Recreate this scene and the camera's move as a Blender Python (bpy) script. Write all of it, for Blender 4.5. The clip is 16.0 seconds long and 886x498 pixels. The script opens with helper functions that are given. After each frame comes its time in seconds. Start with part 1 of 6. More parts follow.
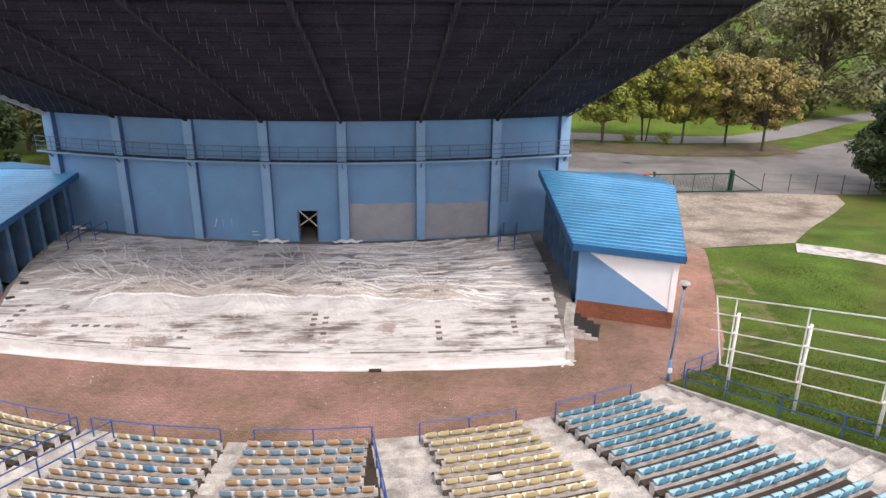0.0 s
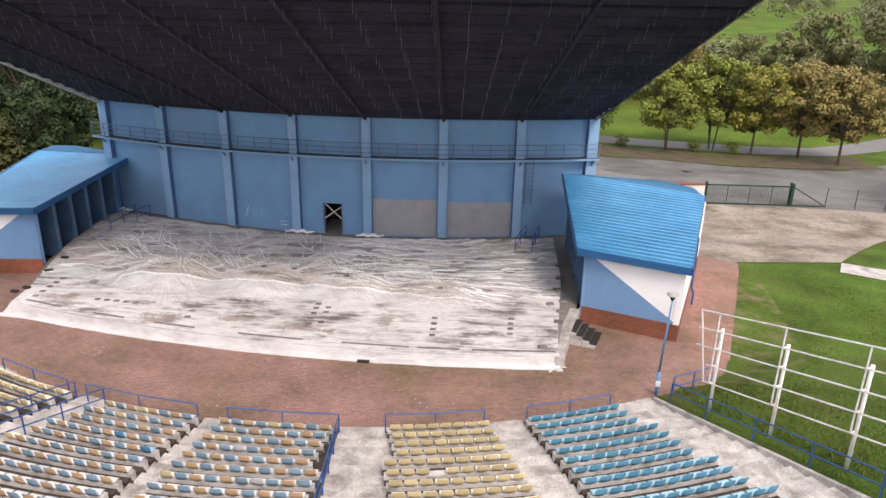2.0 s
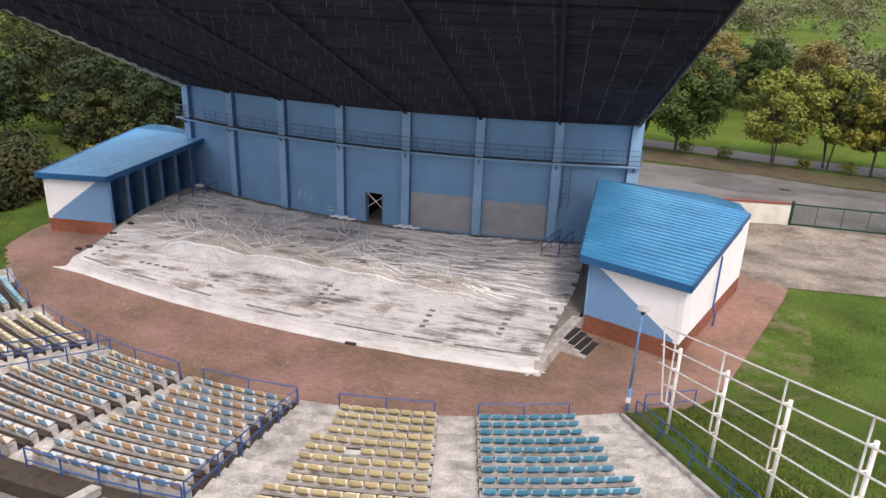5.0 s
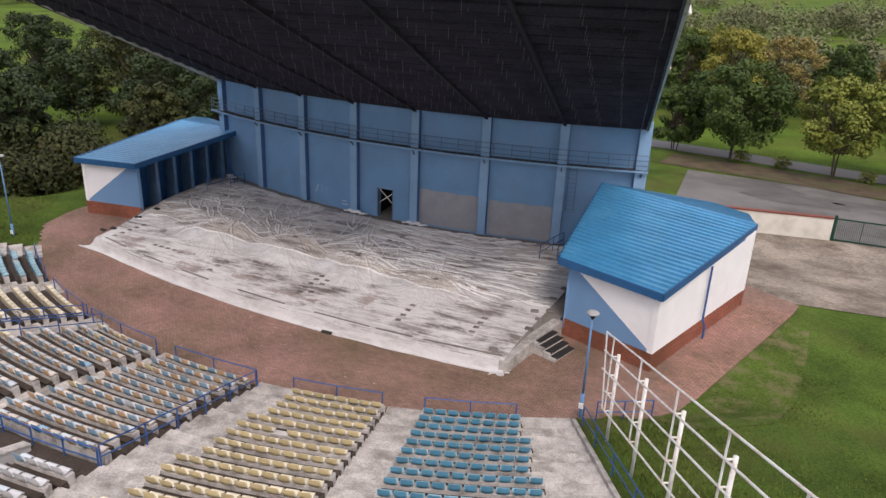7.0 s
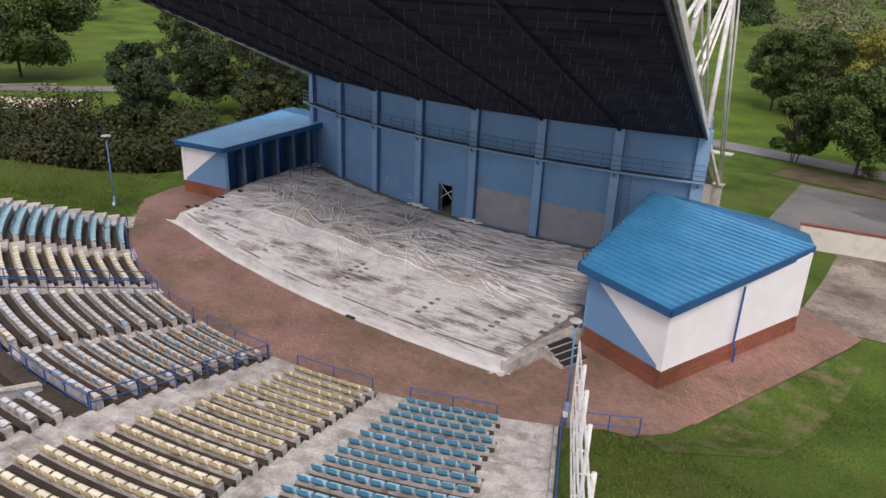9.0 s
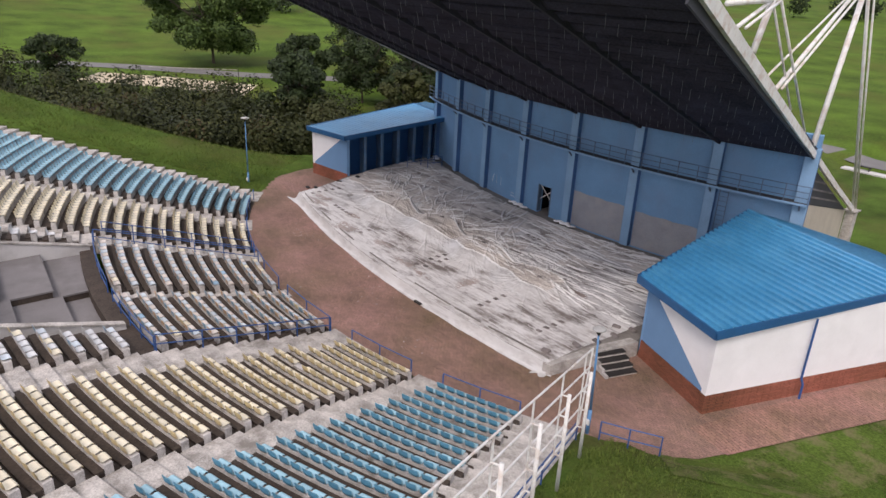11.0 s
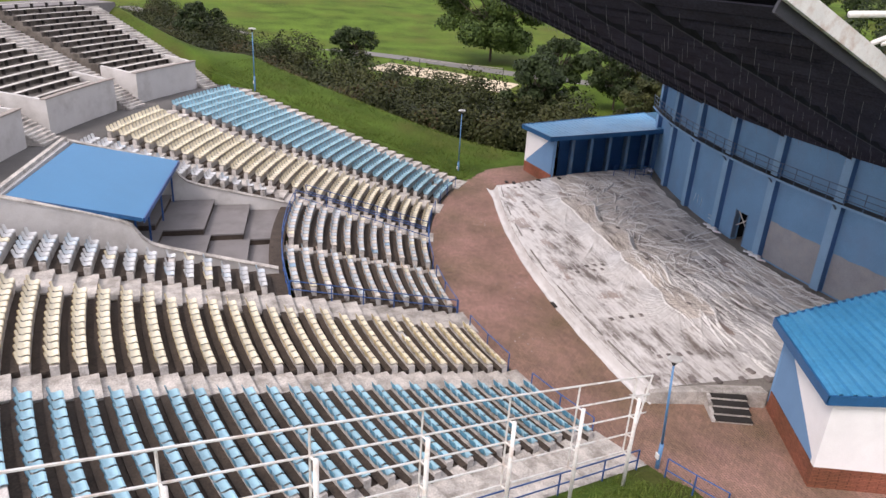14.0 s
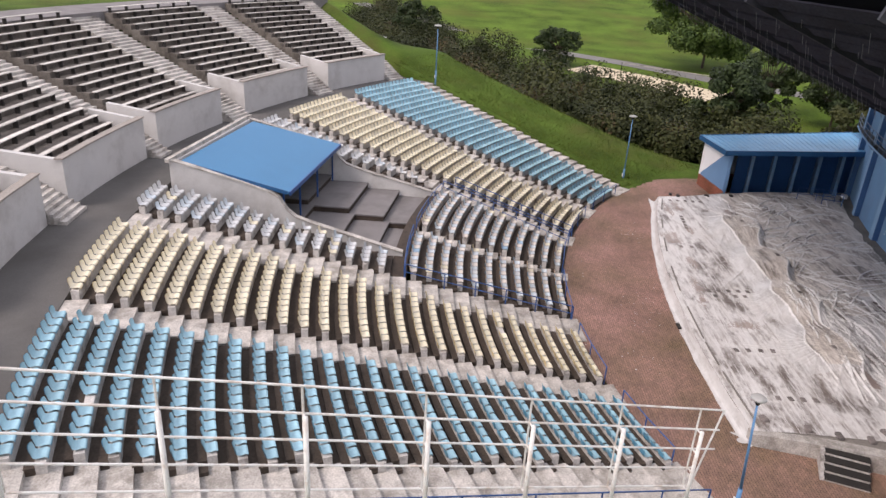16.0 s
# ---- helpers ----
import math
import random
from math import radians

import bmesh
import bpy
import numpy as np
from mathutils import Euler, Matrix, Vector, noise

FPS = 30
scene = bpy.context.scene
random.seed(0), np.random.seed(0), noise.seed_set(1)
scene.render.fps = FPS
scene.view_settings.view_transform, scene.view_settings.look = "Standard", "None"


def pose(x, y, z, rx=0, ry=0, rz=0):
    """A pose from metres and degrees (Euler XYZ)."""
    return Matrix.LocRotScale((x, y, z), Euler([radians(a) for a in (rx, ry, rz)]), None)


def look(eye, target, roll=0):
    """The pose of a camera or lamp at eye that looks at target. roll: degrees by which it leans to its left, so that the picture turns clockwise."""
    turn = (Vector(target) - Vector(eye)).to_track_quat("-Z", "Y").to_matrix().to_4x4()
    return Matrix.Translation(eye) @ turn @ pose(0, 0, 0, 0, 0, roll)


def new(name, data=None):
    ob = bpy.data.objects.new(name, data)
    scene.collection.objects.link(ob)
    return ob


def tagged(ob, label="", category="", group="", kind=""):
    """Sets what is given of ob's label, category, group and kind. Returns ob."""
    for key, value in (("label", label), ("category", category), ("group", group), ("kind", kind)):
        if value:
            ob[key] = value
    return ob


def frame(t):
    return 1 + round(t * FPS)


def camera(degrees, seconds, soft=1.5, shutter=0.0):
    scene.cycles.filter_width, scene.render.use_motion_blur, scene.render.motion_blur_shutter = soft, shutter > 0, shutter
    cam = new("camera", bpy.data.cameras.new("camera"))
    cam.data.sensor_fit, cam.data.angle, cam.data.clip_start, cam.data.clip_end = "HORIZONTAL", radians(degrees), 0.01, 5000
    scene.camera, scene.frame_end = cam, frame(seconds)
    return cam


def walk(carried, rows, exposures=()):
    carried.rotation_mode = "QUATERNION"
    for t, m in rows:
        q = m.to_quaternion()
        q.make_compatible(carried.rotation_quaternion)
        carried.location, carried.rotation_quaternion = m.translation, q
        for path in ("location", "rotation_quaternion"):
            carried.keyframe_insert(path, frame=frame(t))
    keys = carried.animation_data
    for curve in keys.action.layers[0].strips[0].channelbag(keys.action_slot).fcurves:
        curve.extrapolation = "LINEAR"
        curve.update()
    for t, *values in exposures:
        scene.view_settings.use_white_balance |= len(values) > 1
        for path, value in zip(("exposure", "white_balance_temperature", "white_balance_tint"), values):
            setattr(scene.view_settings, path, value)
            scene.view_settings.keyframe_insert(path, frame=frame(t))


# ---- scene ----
cam = camera(64.8, 16.0)
PATH = [
    (0, (6.019, -45.568, 17.185), (6.145, -43.695, 16.496), 0.6),
    (0.5, (7.104, -45.65, 17.143), (7.171, -43.773, 16.454), 0.8),
    (1, (8.211, -45.834, 17.224), (8.216, -43.957, 16.533), 0.8),
    (1.5, (9.369, -45.846, 17.156), (9.312, -43.969, 16.467), 1.1),
    (2, (10.519, -45.862, 17.158), (10.4, -43.989, 16.469), 1.2),
    (2.5, (11.651, -45.853, 17.2), (11.476, -43.984, 16.51), 1.4),
    (3, (12.84, -45.801, 17.22), (12.602, -43.94, 16.528), 1.5),
    (3.5, (14.065, -45.745, 17.235), (13.76, -43.894, 16.54), 1.7),
    (4, (15.28, -45.638, 17.238), (14.908, -43.801, 16.541), 1.8),
    (4.5, (16.442, -45.465, 17.243), (16.004, -43.643, 16.545), 2.0),
    (7, (22.918, -43.777, 17.258), (22.194, -42.049, 16.557), 2.4),
    (7.5, (24.297, -43.215, 17.334), (23.509, -41.517, 16.63), 2.5),
    (8, (25.731, -42.574, 17.442), (24.85, -40.924, 16.732), 2.5),
    (10.5, (32.254, -39.332, 18.036), (30.929, -38.031, 17.295), 2.8),
    (11, (33.258, -38.553, 18.145), (31.85, -37.346, 17.398), 3.0),
    (11.5, (34.261, -37.631, 18.281), (32.773, -36.526, 17.528), 3.0),
    (12, (35.152, -36.746, 18.354), (33.592, -35.748, 17.597), 3.2),
    (12.5, (35.941, -35.777, 18.374), (34.317, -34.891, 17.613), 3.4),
    (13, (36.635, -34.692, 18.377), (34.954, -33.925, 17.611), 3.4),
    (13.5, (37.233, -33.625, 18.367), (35.503, -32.98, 17.598), 3.5),
    (14, (37.733, -32.463, 18.425), (35.964, -31.943, 17.649), 3.5),
    (14.5, (38.166, -31.234, 18.485), (36.366, -30.85, 17.703), 3.4),
    (15, (38.502, -30.112, 18.558), (36.68, -29.873, 17.769), 3.4),
    (15.5, (38.622, -28.938, 18.602), (36.791, -28.848, 17.804), 3.3),
    (16, (38.742, -28.02, 18.656), (36.913, -28.073, 17.85), 3.3),
]
walk(cam, [(t, look(e, g, r)) for t, e, g, r in PATH], [(0.0, 0.23, 6750, 17), (2.0, 0.19, 6750, 17), (4.5, 0.05, 6700, 16), (7.0, -0.36, 6650, 18), (8.0, -0.44, 6600, 18), (10.5, -0.48, 6550, 18), (11.5, -0.3, 6550, 19), (13.0, -0.06, 6600, 19), (14.5, -0.08, 6650, 19), (16.0, -0.2, 6700, 19)])

# ---- light: overcast day, soft sun from behind the seats ----
SUN_EL, SUN_AZ = 50.0, 148.0
world = bpy.data.worlds.new("overcast_sky")
scene.world = world
world.use_nodes = True
wn = world.node_tree.nodes
sky = wn.new("ShaderNodeTexSky")
sky.sky_type = "NISHITA"
sky.sun_disc = False
sky.sun_elevation, sky.sun_rotation = radians(SUN_EL), radians(SUN_AZ)
sky.air_density, sky.dust_density, sky.ozone_density = 1.0, 4.0, 1.0
haze = wn.new("ShaderNodeMixRGB")
haze.inputs[0].default_value = 0.65
haze.inputs[2].default_value = (7.0, 7.2, 7.6, 1)
world.node_tree.links.new(sky.outputs[0], haze.inputs[1])
world.node_tree.links.new(haze.outputs[0], wn["Background"].inputs[0])
wn["Background"].inputs[1].default_value = 0.222
sun_data = bpy.data.lights.new("sun", "SUN")
sun_data.energy, sun_data.angle, sun_data.color = 2.0, radians(18), (1.0, 0.95, 0.88)
sun = new("sun", sun_data)
sun_dir = Vector((math.sin(radians(SUN_AZ)) * math.cos(radians(SUN_EL)), math.cos(radians(SUN_AZ)) * math.cos(radians(SUN_EL)), math.sin(radians(SUN_EL))))
sun.matrix_world = look(sun_dir * 100, (0, 0, 0))


# ---- materials ----
def material(name, rgb, rough=0.8, var=0.25, scale=1.5, fine=25.0, bump=0.15, metal=0.0, stain=None, stain_scale=0.4, stain_amount=0.5, spec=0.3, random_tint=0.0):
    """A surface with variation at two scales, fine relief and, if given, stains of a second colour."""
    m = bpy.data.materials.new(name)
    m.use_nodes = True
    n, l = m.node_tree.nodes, m.node_tree.links
    b = n["Principled BSDF"]
    b.inputs["Roughness"].default_value, b.inputs["Metallic"].default_value = rough, metal
    b.inputs["Specular IOR Level"].default_value = spec
    tc = n.new("ShaderNodeTexCoord")
    big, small = n.new("ShaderNodeTexNoise"), n.new("ShaderNodeTexNoise")
    for tex, s, d in ((big, scale, 6), (small, fine, 4)):
        tex.inputs["Scale"].default_value, tex.inputs["Detail"].default_value = s, d
        l.new(tc.outputs["Object"], tex.inputs["Vector"])
    add = n.new("ShaderNodeMath")
    add.operation = "MULTIPLY_ADD"
    add.inputs[1].default_value = 0.5
    l.new(small.outputs["Fac"], add.inputs[0])
    half = n.new("ShaderNodeMath")
    half.operation = "MULTIPLY"
    half.inputs[1].default_value = 0.5
    l.new(big.outputs["Fac"], half.inputs[0])
    l.new(half.outputs[0], add.inputs[2])
    ramp = n.new("ShaderNodeValToRGB")
    lo, hi = [max(0, c * (1 - var)) for c in rgb], [min(1, c * (1 + var)) for c in rgb]
    ramp.color_ramp.elements[0].position, ramp.color_ramp.elements[1].position = 0.36, 0.64
    ramp.color_ramp.elements[0].color, ramp.color_ramp.elements[1].color = (*lo, 1), (*hi, 1)
    l.new(add.outputs[0], ramp.inputs[0])
    out = ramp.outputs[0]
    if stain:
        st = n.new("ShaderNodeTexNoise")
        st.inputs["Scale"].default_value, st.inputs["Detail"].default_value, st.inputs["Roughness"].default_value = stain_scale, 8, 0.65
        l.new(tc.outputs["Object"], st.inputs["Vector"])
        sr = n.new("ShaderNodeValToRGB")
        sr.color_ramp.elements[0].position, sr.color_ramp.elements[1].position = 0.48, 0.66
        sr.color_ramp.elements[0].color, sr.color_ramp.elements[1].color = (0, 0, 0, 1), (stain_amount,) * 3 + (1,)
        l.new(st.outputs["Fac"], sr.inputs[0])
        mix = n.new("ShaderNodeMixRGB")
        mix.inputs[2].default_value = (*stain, 1)
        l.new(sr.outputs[0], mix.inputs[0])
        l.new(out, mix.inputs[1])
        out = mix.outputs[0]
    if random_tint:
        oi = n.new("ShaderNodeObjectInfo")
        hsv = n.new("ShaderNodeHueSaturation")
        mr = n.new("ShaderNodeMapRange")
        mr.inputs["To Min"].default_value, mr.inputs["To Max"].default_value = 1 - random_tint, 1 + random_tint
        l.new(oi.outputs["Random"], mr.inputs["Value"])
        l.new(mr.outputs[0], hsv.inputs["Value"])
        l.new(out, hsv.inputs["Color"])
        out = hsv.outputs[0]
    l.new(out, b.inputs["Base Color"])
    if bump:
        bp = n.new("ShaderNodeBump")
        bp.inputs["Strength"].default_value, bp.inputs["Distance"].default_value = bump, 0.02
        l.new(add.outputs[0], bp.inputs["Height"])
        l.new(bp.outputs[0], b.inputs["Normal"])
    return m


M = {}
M["grass"] = material("grass", (0.06, 0.1, 0.016), 0.95, 0.5, 0.3, 9.0, 0.7, stain=(0.1, 0.088, 0.03), stain_scale=0.07, stain_amount=0.85, spec=0.1)
M["meadow"] = material("meadow_grass", (0.075, 0.125, 0.015), 0.95, 0.5, 0.12, 4.0, 0.6, stain=(0.095, 0.098, 0.022), stain_scale=0.035, stain_amount=0.8, spec=0.1)
M["dry_grass"] = material("worn_dry_grass", (0.064, 0.098, 0.017), 0.95, 0.55, 0.3, 9.0, 0.7, stain=(0.17, 0.145, 0.075), stain_scale=0.8, stain_amount=0.85, spec=0.1)
M["asphalt"] = material("asphalt", (0.155, 0.147, 0.138), 0.9, 0.25, 0.3, 30, 0.2, stain=(0.07, 0.066, 0.06), stain_scale=0.12, stain_amount=0.75)
M["concourse"] = material("dark_asphalt", (0.115, 0.11, 0.105), 0.9, 0.2, 0.4, 30, 0.2, stain=(0.07, 0.065, 0.06), stain_scale=0.25)
M["road"] = material("grey_road", (0.185, 0.178, 0.172), 0.9, 0.15, 0.3, 25, 0.15)
M["yard"] = material("broken_concrete_yard", (0.265, 0.224, 0.178), 0.95, 0.4, 0.35, 5, 0.6, stain=(0.11, 0.085, 0.064), stain_scale=0.26, stain_amount=0.95)
yn, yl = M["yard"].node_tree.nodes, M["yard"].node_tree.links
# long cracks between the broken slabs
ycoord, ywarp, yadd, ycell, yramp, ymix = (yn.new(k) for k in ("ShaderNodeTexCoord", "ShaderNodeTexNoise", "ShaderNodeVectorMath", "ShaderNodeTexVoronoi", "ShaderNodeValToRGB", "ShaderNodeMixRGB"))
ywarp.inputs["Scale"].default_value = 0.9
ycell.feature = "DISTANCE_TO_EDGE"
ycell.inputs["Scale"].default_value = 0.27
yramp.color_ramp.elements[0].position, yramp.color_ramp.elements[1].position = 0.004, 0.022
yramp.color_ramp.elements[0].color, yramp.color_ramp.elements[1].color = (0.28, 0.28, 0.28, 1), (0, 0, 0, 1)
yl.new(ycoord.outputs["Object"], ywarp.inputs["Vector"])
yl.new(ycoord.outputs["Object"], yadd.inputs[0])
yl.new(ywarp.outputs["Color"], yadd.inputs[1])
yl.new(yadd.outputs[0], ycell.inputs["Vector"])
yl.new(ycell.outputs["Distance"], yramp.inputs[0])
yl.new(yn["Principled BSDF"].inputs["Base Color"].links[0].from_socket, ymix.inputs[1])
yl.new(yramp.outputs[0], ymix.inputs[0])
ymix.inputs[2].default_value = (0.09, 0.072, 0.055, 1)
yl.new(ymix.outputs[0], yn["Principled BSDF"].inputs["Base Color"])
M["sand"] = material("pale_sand", (0.55, 0.47, 0.34), 0.95, 0.15, 0.8, 30, 0.3)
M["earth"] = material("bare_earth", (0.1, 0.074, 0.046), 0.95, 0.45, 0.6, 9, 0.6, stain=(0.07, 0.095, 0.022), stain_scale=0.3, stain_amount=0.95)
M["concrete_light"] = material("worn_pale_concrete", (0.46, 0.43, 0.395), 0.9, 0.35, 1.6, 16, 0.35, stain=(0.2, 0.18, 0.155), stain_scale=1.1, stain_amount=0.85, random_tint=0.12)
M["concrete_white"] = material("whitewashed_concrete", (0.5, 0.475, 0.45), 0.9, 0.25, 1.5, 18, 0.3, stain=(0.19, 0.17, 0.15), stain_scale=1.6, stain_amount=0.85, random_tint=0.08)
M["concrete_dark"] = material("dark_brown_concrete", (0.062, 0.047, 0.037), 0.85, 0.4, 1.4, 12, 0.35, stain=(0.034, 0.028, 0.023), stain_scale=0.7)
M["upper_concrete"] = material("weathered_brown_concrete", (0.17, 0.15, 0.132), 0.9, 0.35, 1.2, 14, 0.35, stain=(0.06, 0.05, 0.043), stain_scale=0.9, stain_amount=0.85)
M["coping_stone"] = material("brown_grey_coping", (0.33, 0.295, 0.265), 0.9, 0.25, 1.2, 18, 0.25, stain=(0.18, 0.155, 0.135), stain_scale=1.2)
M["concrete_grey"] = material("grey_concrete", (0.2, 0.187, 0.185), 0.9, 0.12, 0.8, 20, 0.2, stain=(0.12, 0.11, 0.105), stain_scale=0.6)
M["stair"] = material("dirty_stair_concrete", (0.5, 0.47, 0.435), 0.9, 0.3, 1.4, 14, 0.35, stain=(0.2, 0.175, 0.155), stain_scale=0.9, stain_amount=0.8, random_tint=0.15)
M["render_grey"] = material("pale_grey_render", (0.56, 0.545, 0.53), 0.9, 0.08, 0.6, 25, 0.15, stain=(0.33, 0.31, 0.29), stain_scale=0.5)
M["wall_blue"] = material("blue_painted_render", (0.152, 0.295, 0.478), 0.85, 0.12, 0.5, 20, 0.15, stain=(0.165, 0.27, 0.42), stain_scale=0.35, stain_amount=0.7)
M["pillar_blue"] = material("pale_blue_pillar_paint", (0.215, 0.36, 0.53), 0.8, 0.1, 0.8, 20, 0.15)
M["pillar_side"] = material("shaded_pillar_side_blue", (0.055, 0.13, 0.28), 0.8, 0.12, 0.8, 20, 0.15)
M["patch_grey"] = material("grey_overpaint", (0.31, 0.315, 0.34), 0.9, 0.14, 0.8, 18, 0.15, stain=(0.38, 0.36, 0.36), stain_scale=0.7, stain_amount=0.6)
M["plaster_blue"] = material("mid_blue_plaster", (0.155, 0.285, 0.47), 0.85, 0.06, 0.8, 25, 0.12)
M["plaster_white"] = material("white_plaster", (0.85, 0.845, 0.85), 0.85, 0.04, 0.8, 25, 0.12, stain=(0.74, 0.73, 0.73), stain_scale=0.5, stain_amount=0.4)
M["boundary_cream"] = material("cream_boundary_render", (0.66, 0.63, 0.56), 0.9, 0.08, 0.6, 20, 0.15, stain=(0.45, 0.42, 0.36), stain_scale=0.8, stain_amount=0.6)
M["deep_blue"] = material("shaded_deep_blue_paint", (0.017, 0.075, 0.2), 0.6, 0.12, 1.0, 20, 0.1)
M["roof_blue"] = material("blue_roof_sheet", (0.05, 0.25, 0.45), 0.38, 0.14, 0.6, 6, 0.08, spec=0.5, stain=(0.1, 0.34, 0.54), stain_scale=0.5, stain_amount=0.5)
M["fin_blue"] = material("worn_blue_fin_paint", (0.07, 0.14, 0.24), 0.75, 0.25, 1.2, 16, 0.15, stain=(0.13, 0.14, 0.15), stain_scale=1.5)
M["fascia_blue"] = material("blue_fascia_sheet", (0.016, 0.095, 0.235), 0.45, 0.12, 1.0, 14, 0.08, spec=0.45)
M["canopy_blue"] = material("flat_blue_canopy", (0.058, 0.205, 0.38), 0.5, 0.05, 0.5, 14, 0.05, spec=0.4)
M["annex_beige"] = material("beige_annex_render", (0.48, 0.43, 0.35), 0.9, 0.12, 0.7, 20, 0.15)
M["rail_blue"] = material("blue_rail_paint", (0.022, 0.08, 0.25), 0.45, 0.15, 3, 30, 0.05, spec=0.5)
M["deck"] = material("dirty_deck_steel", (0.06, 0.058, 0.06), 0.7, 0.3, 1.5, 20, 0.1)
M["catwalk"] = material("blue_grey_steel", (0.1, 0.15, 0.225), 0.5, 0.15, 2, 25, 0.05, spec=0.4)
M["black"] = material("black_roof_lining", (0.036, 0.0355, 0.05), 0.85, 0.35, 0.7, 10, 0.15, stain=(0.035, 0.033, 0.043), stain_scale=0.5, spec=0.05)
M["black_steel"] = material("black_steel", (0.045, 0.047, 0.058), 0.55, 0.2, 1.5, 20, 0.05)
M["roof_beam"] = material("black_painted_beam", (0.036, 0.036, 0.047), 0.8, 0.2, 1.5, 20, 0.05, spec=0.1)
M["dark_hole"] = material("dark_interior", (0.012, 0.012, 0.014), 0.9, 0.2, 1, 10, 0)
M["white_steel"] = material("white_painted_steel", (0.74, 0.73, 0.7), 0.5, 0.08, 2.5, 30, 0.05, stain=(0.4, 0.22, 0.12), stain_scale=2.2, stain_amount=0.45)
M["pale_rod"] = material("galvanised_rod", (0.16, 0.16, 0.175), 0.6, 0.2, 2, 20, 0)
def plastic(name, rgb):
    return material(name, rgb, 0.5, 0.08, 3, 30, 0.03, spec=0.35, random_tint=0.12)


# seat plastics: the deeper-toned shell, and the paler inside
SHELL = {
    "seat_blue": (plastic("blue_seat_shell", (0.12, 0.34, 0.49)), plastic("inner_blue_plastic", (0.35, 0.57, 0.65))),
    "seat_yellow": (plastic("yellow_seat_shell", (0.69, 0.57, 0.32)), plastic("inner_yellow_plastic", (0.85, 0.77, 0.58))),
    "seat_orange": (plastic("orange_seat_shell", (0.6, 0.4, 0.23)), plastic("inner_orange_plastic", (0.77, 0.69, 0.61))),
    "seat_pale": (plastic("pale_blue_seat_shell", (0.25, 0.39, 0.5)), plastic("inner_pale_plastic", (0.63, 0.685, 0.715))),
    "seat_white": (plastic("white_seat_shell", (0.62, 0.62, 0.61)), plastic("inner_white_plastic", (0.7, 0.7, 0.69))),
    "seat_deep": (plastic("mid_blue_seat_shell", (0.08, 0.26, 0.44)), plastic("inner_mid_blue_plastic", (0.36, 0.53, 0.66))),
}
M["seat_white"] = SHELL["seat_white"][0]
M["plank"] = material("weathered_bench_wood", (0.58, 0.55, 0.51), 0.85, 0.22, 2.5, 25, 0.2, stain=(0.22, 0.19, 0.165), stain_scale=1.5, random_tint=0.2)
M["dark_metal"] = material("dark_brown_metal", (0.03, 0.027, 0.025), 0.7, 0.2, 2, 20, 0.05)
M["green_steel"] = material("dark_green_steel", (0.013, 0.05, 0.034), 0.5, 0.15, 2, 20, 0.05)
M["red_tile"] = material("red_coping_tile", (0.2, 0.062, 0.045), 0.7, 0.15, 2, 25, 0.1)
M["lamp_blue"] = material("pale_blue_lamp_paint", (0.1, 0.24, 0.44), 0.45, 0.12, 3, 30, 0.05, spec=0.45)
M["lamp_glass"] = material("clouded_lamp_shade", (0.8, 0.79, 0.76), 0.35, 0.05, 3, 20, 0, spec=0.5)
M["lamp_glass"].node_tree.nodes["Principled BSDF"].inputs["Transmission Weight"].default_value = 0.55
M["plate"] = material("brown_grey_plate", (0.2, 0.175, 0.165), 0.8, 0.3, 3, 20, 0.1, random_tint=0.35)
M["rubber"] = material("black_rubber_weight", (0.035, 0.032, 0.03), 0.8, 0.2, 3, 20, 0.1)
M["stage_wood"] = material("grey_stage_boards", (0.22, 0.2, 0.18), 0.8, 0.25, 0.7, 16, 0.15)
M["bark"] = material("tree_bark", (0.09, 0.07, 0.055), 0.95, 0.3, 3, 20, 0.5)
M["chalk"] = material("white_chalk", (0.5, 0.58, 0.66), 0.9, 0.2, 4, 30, 0)


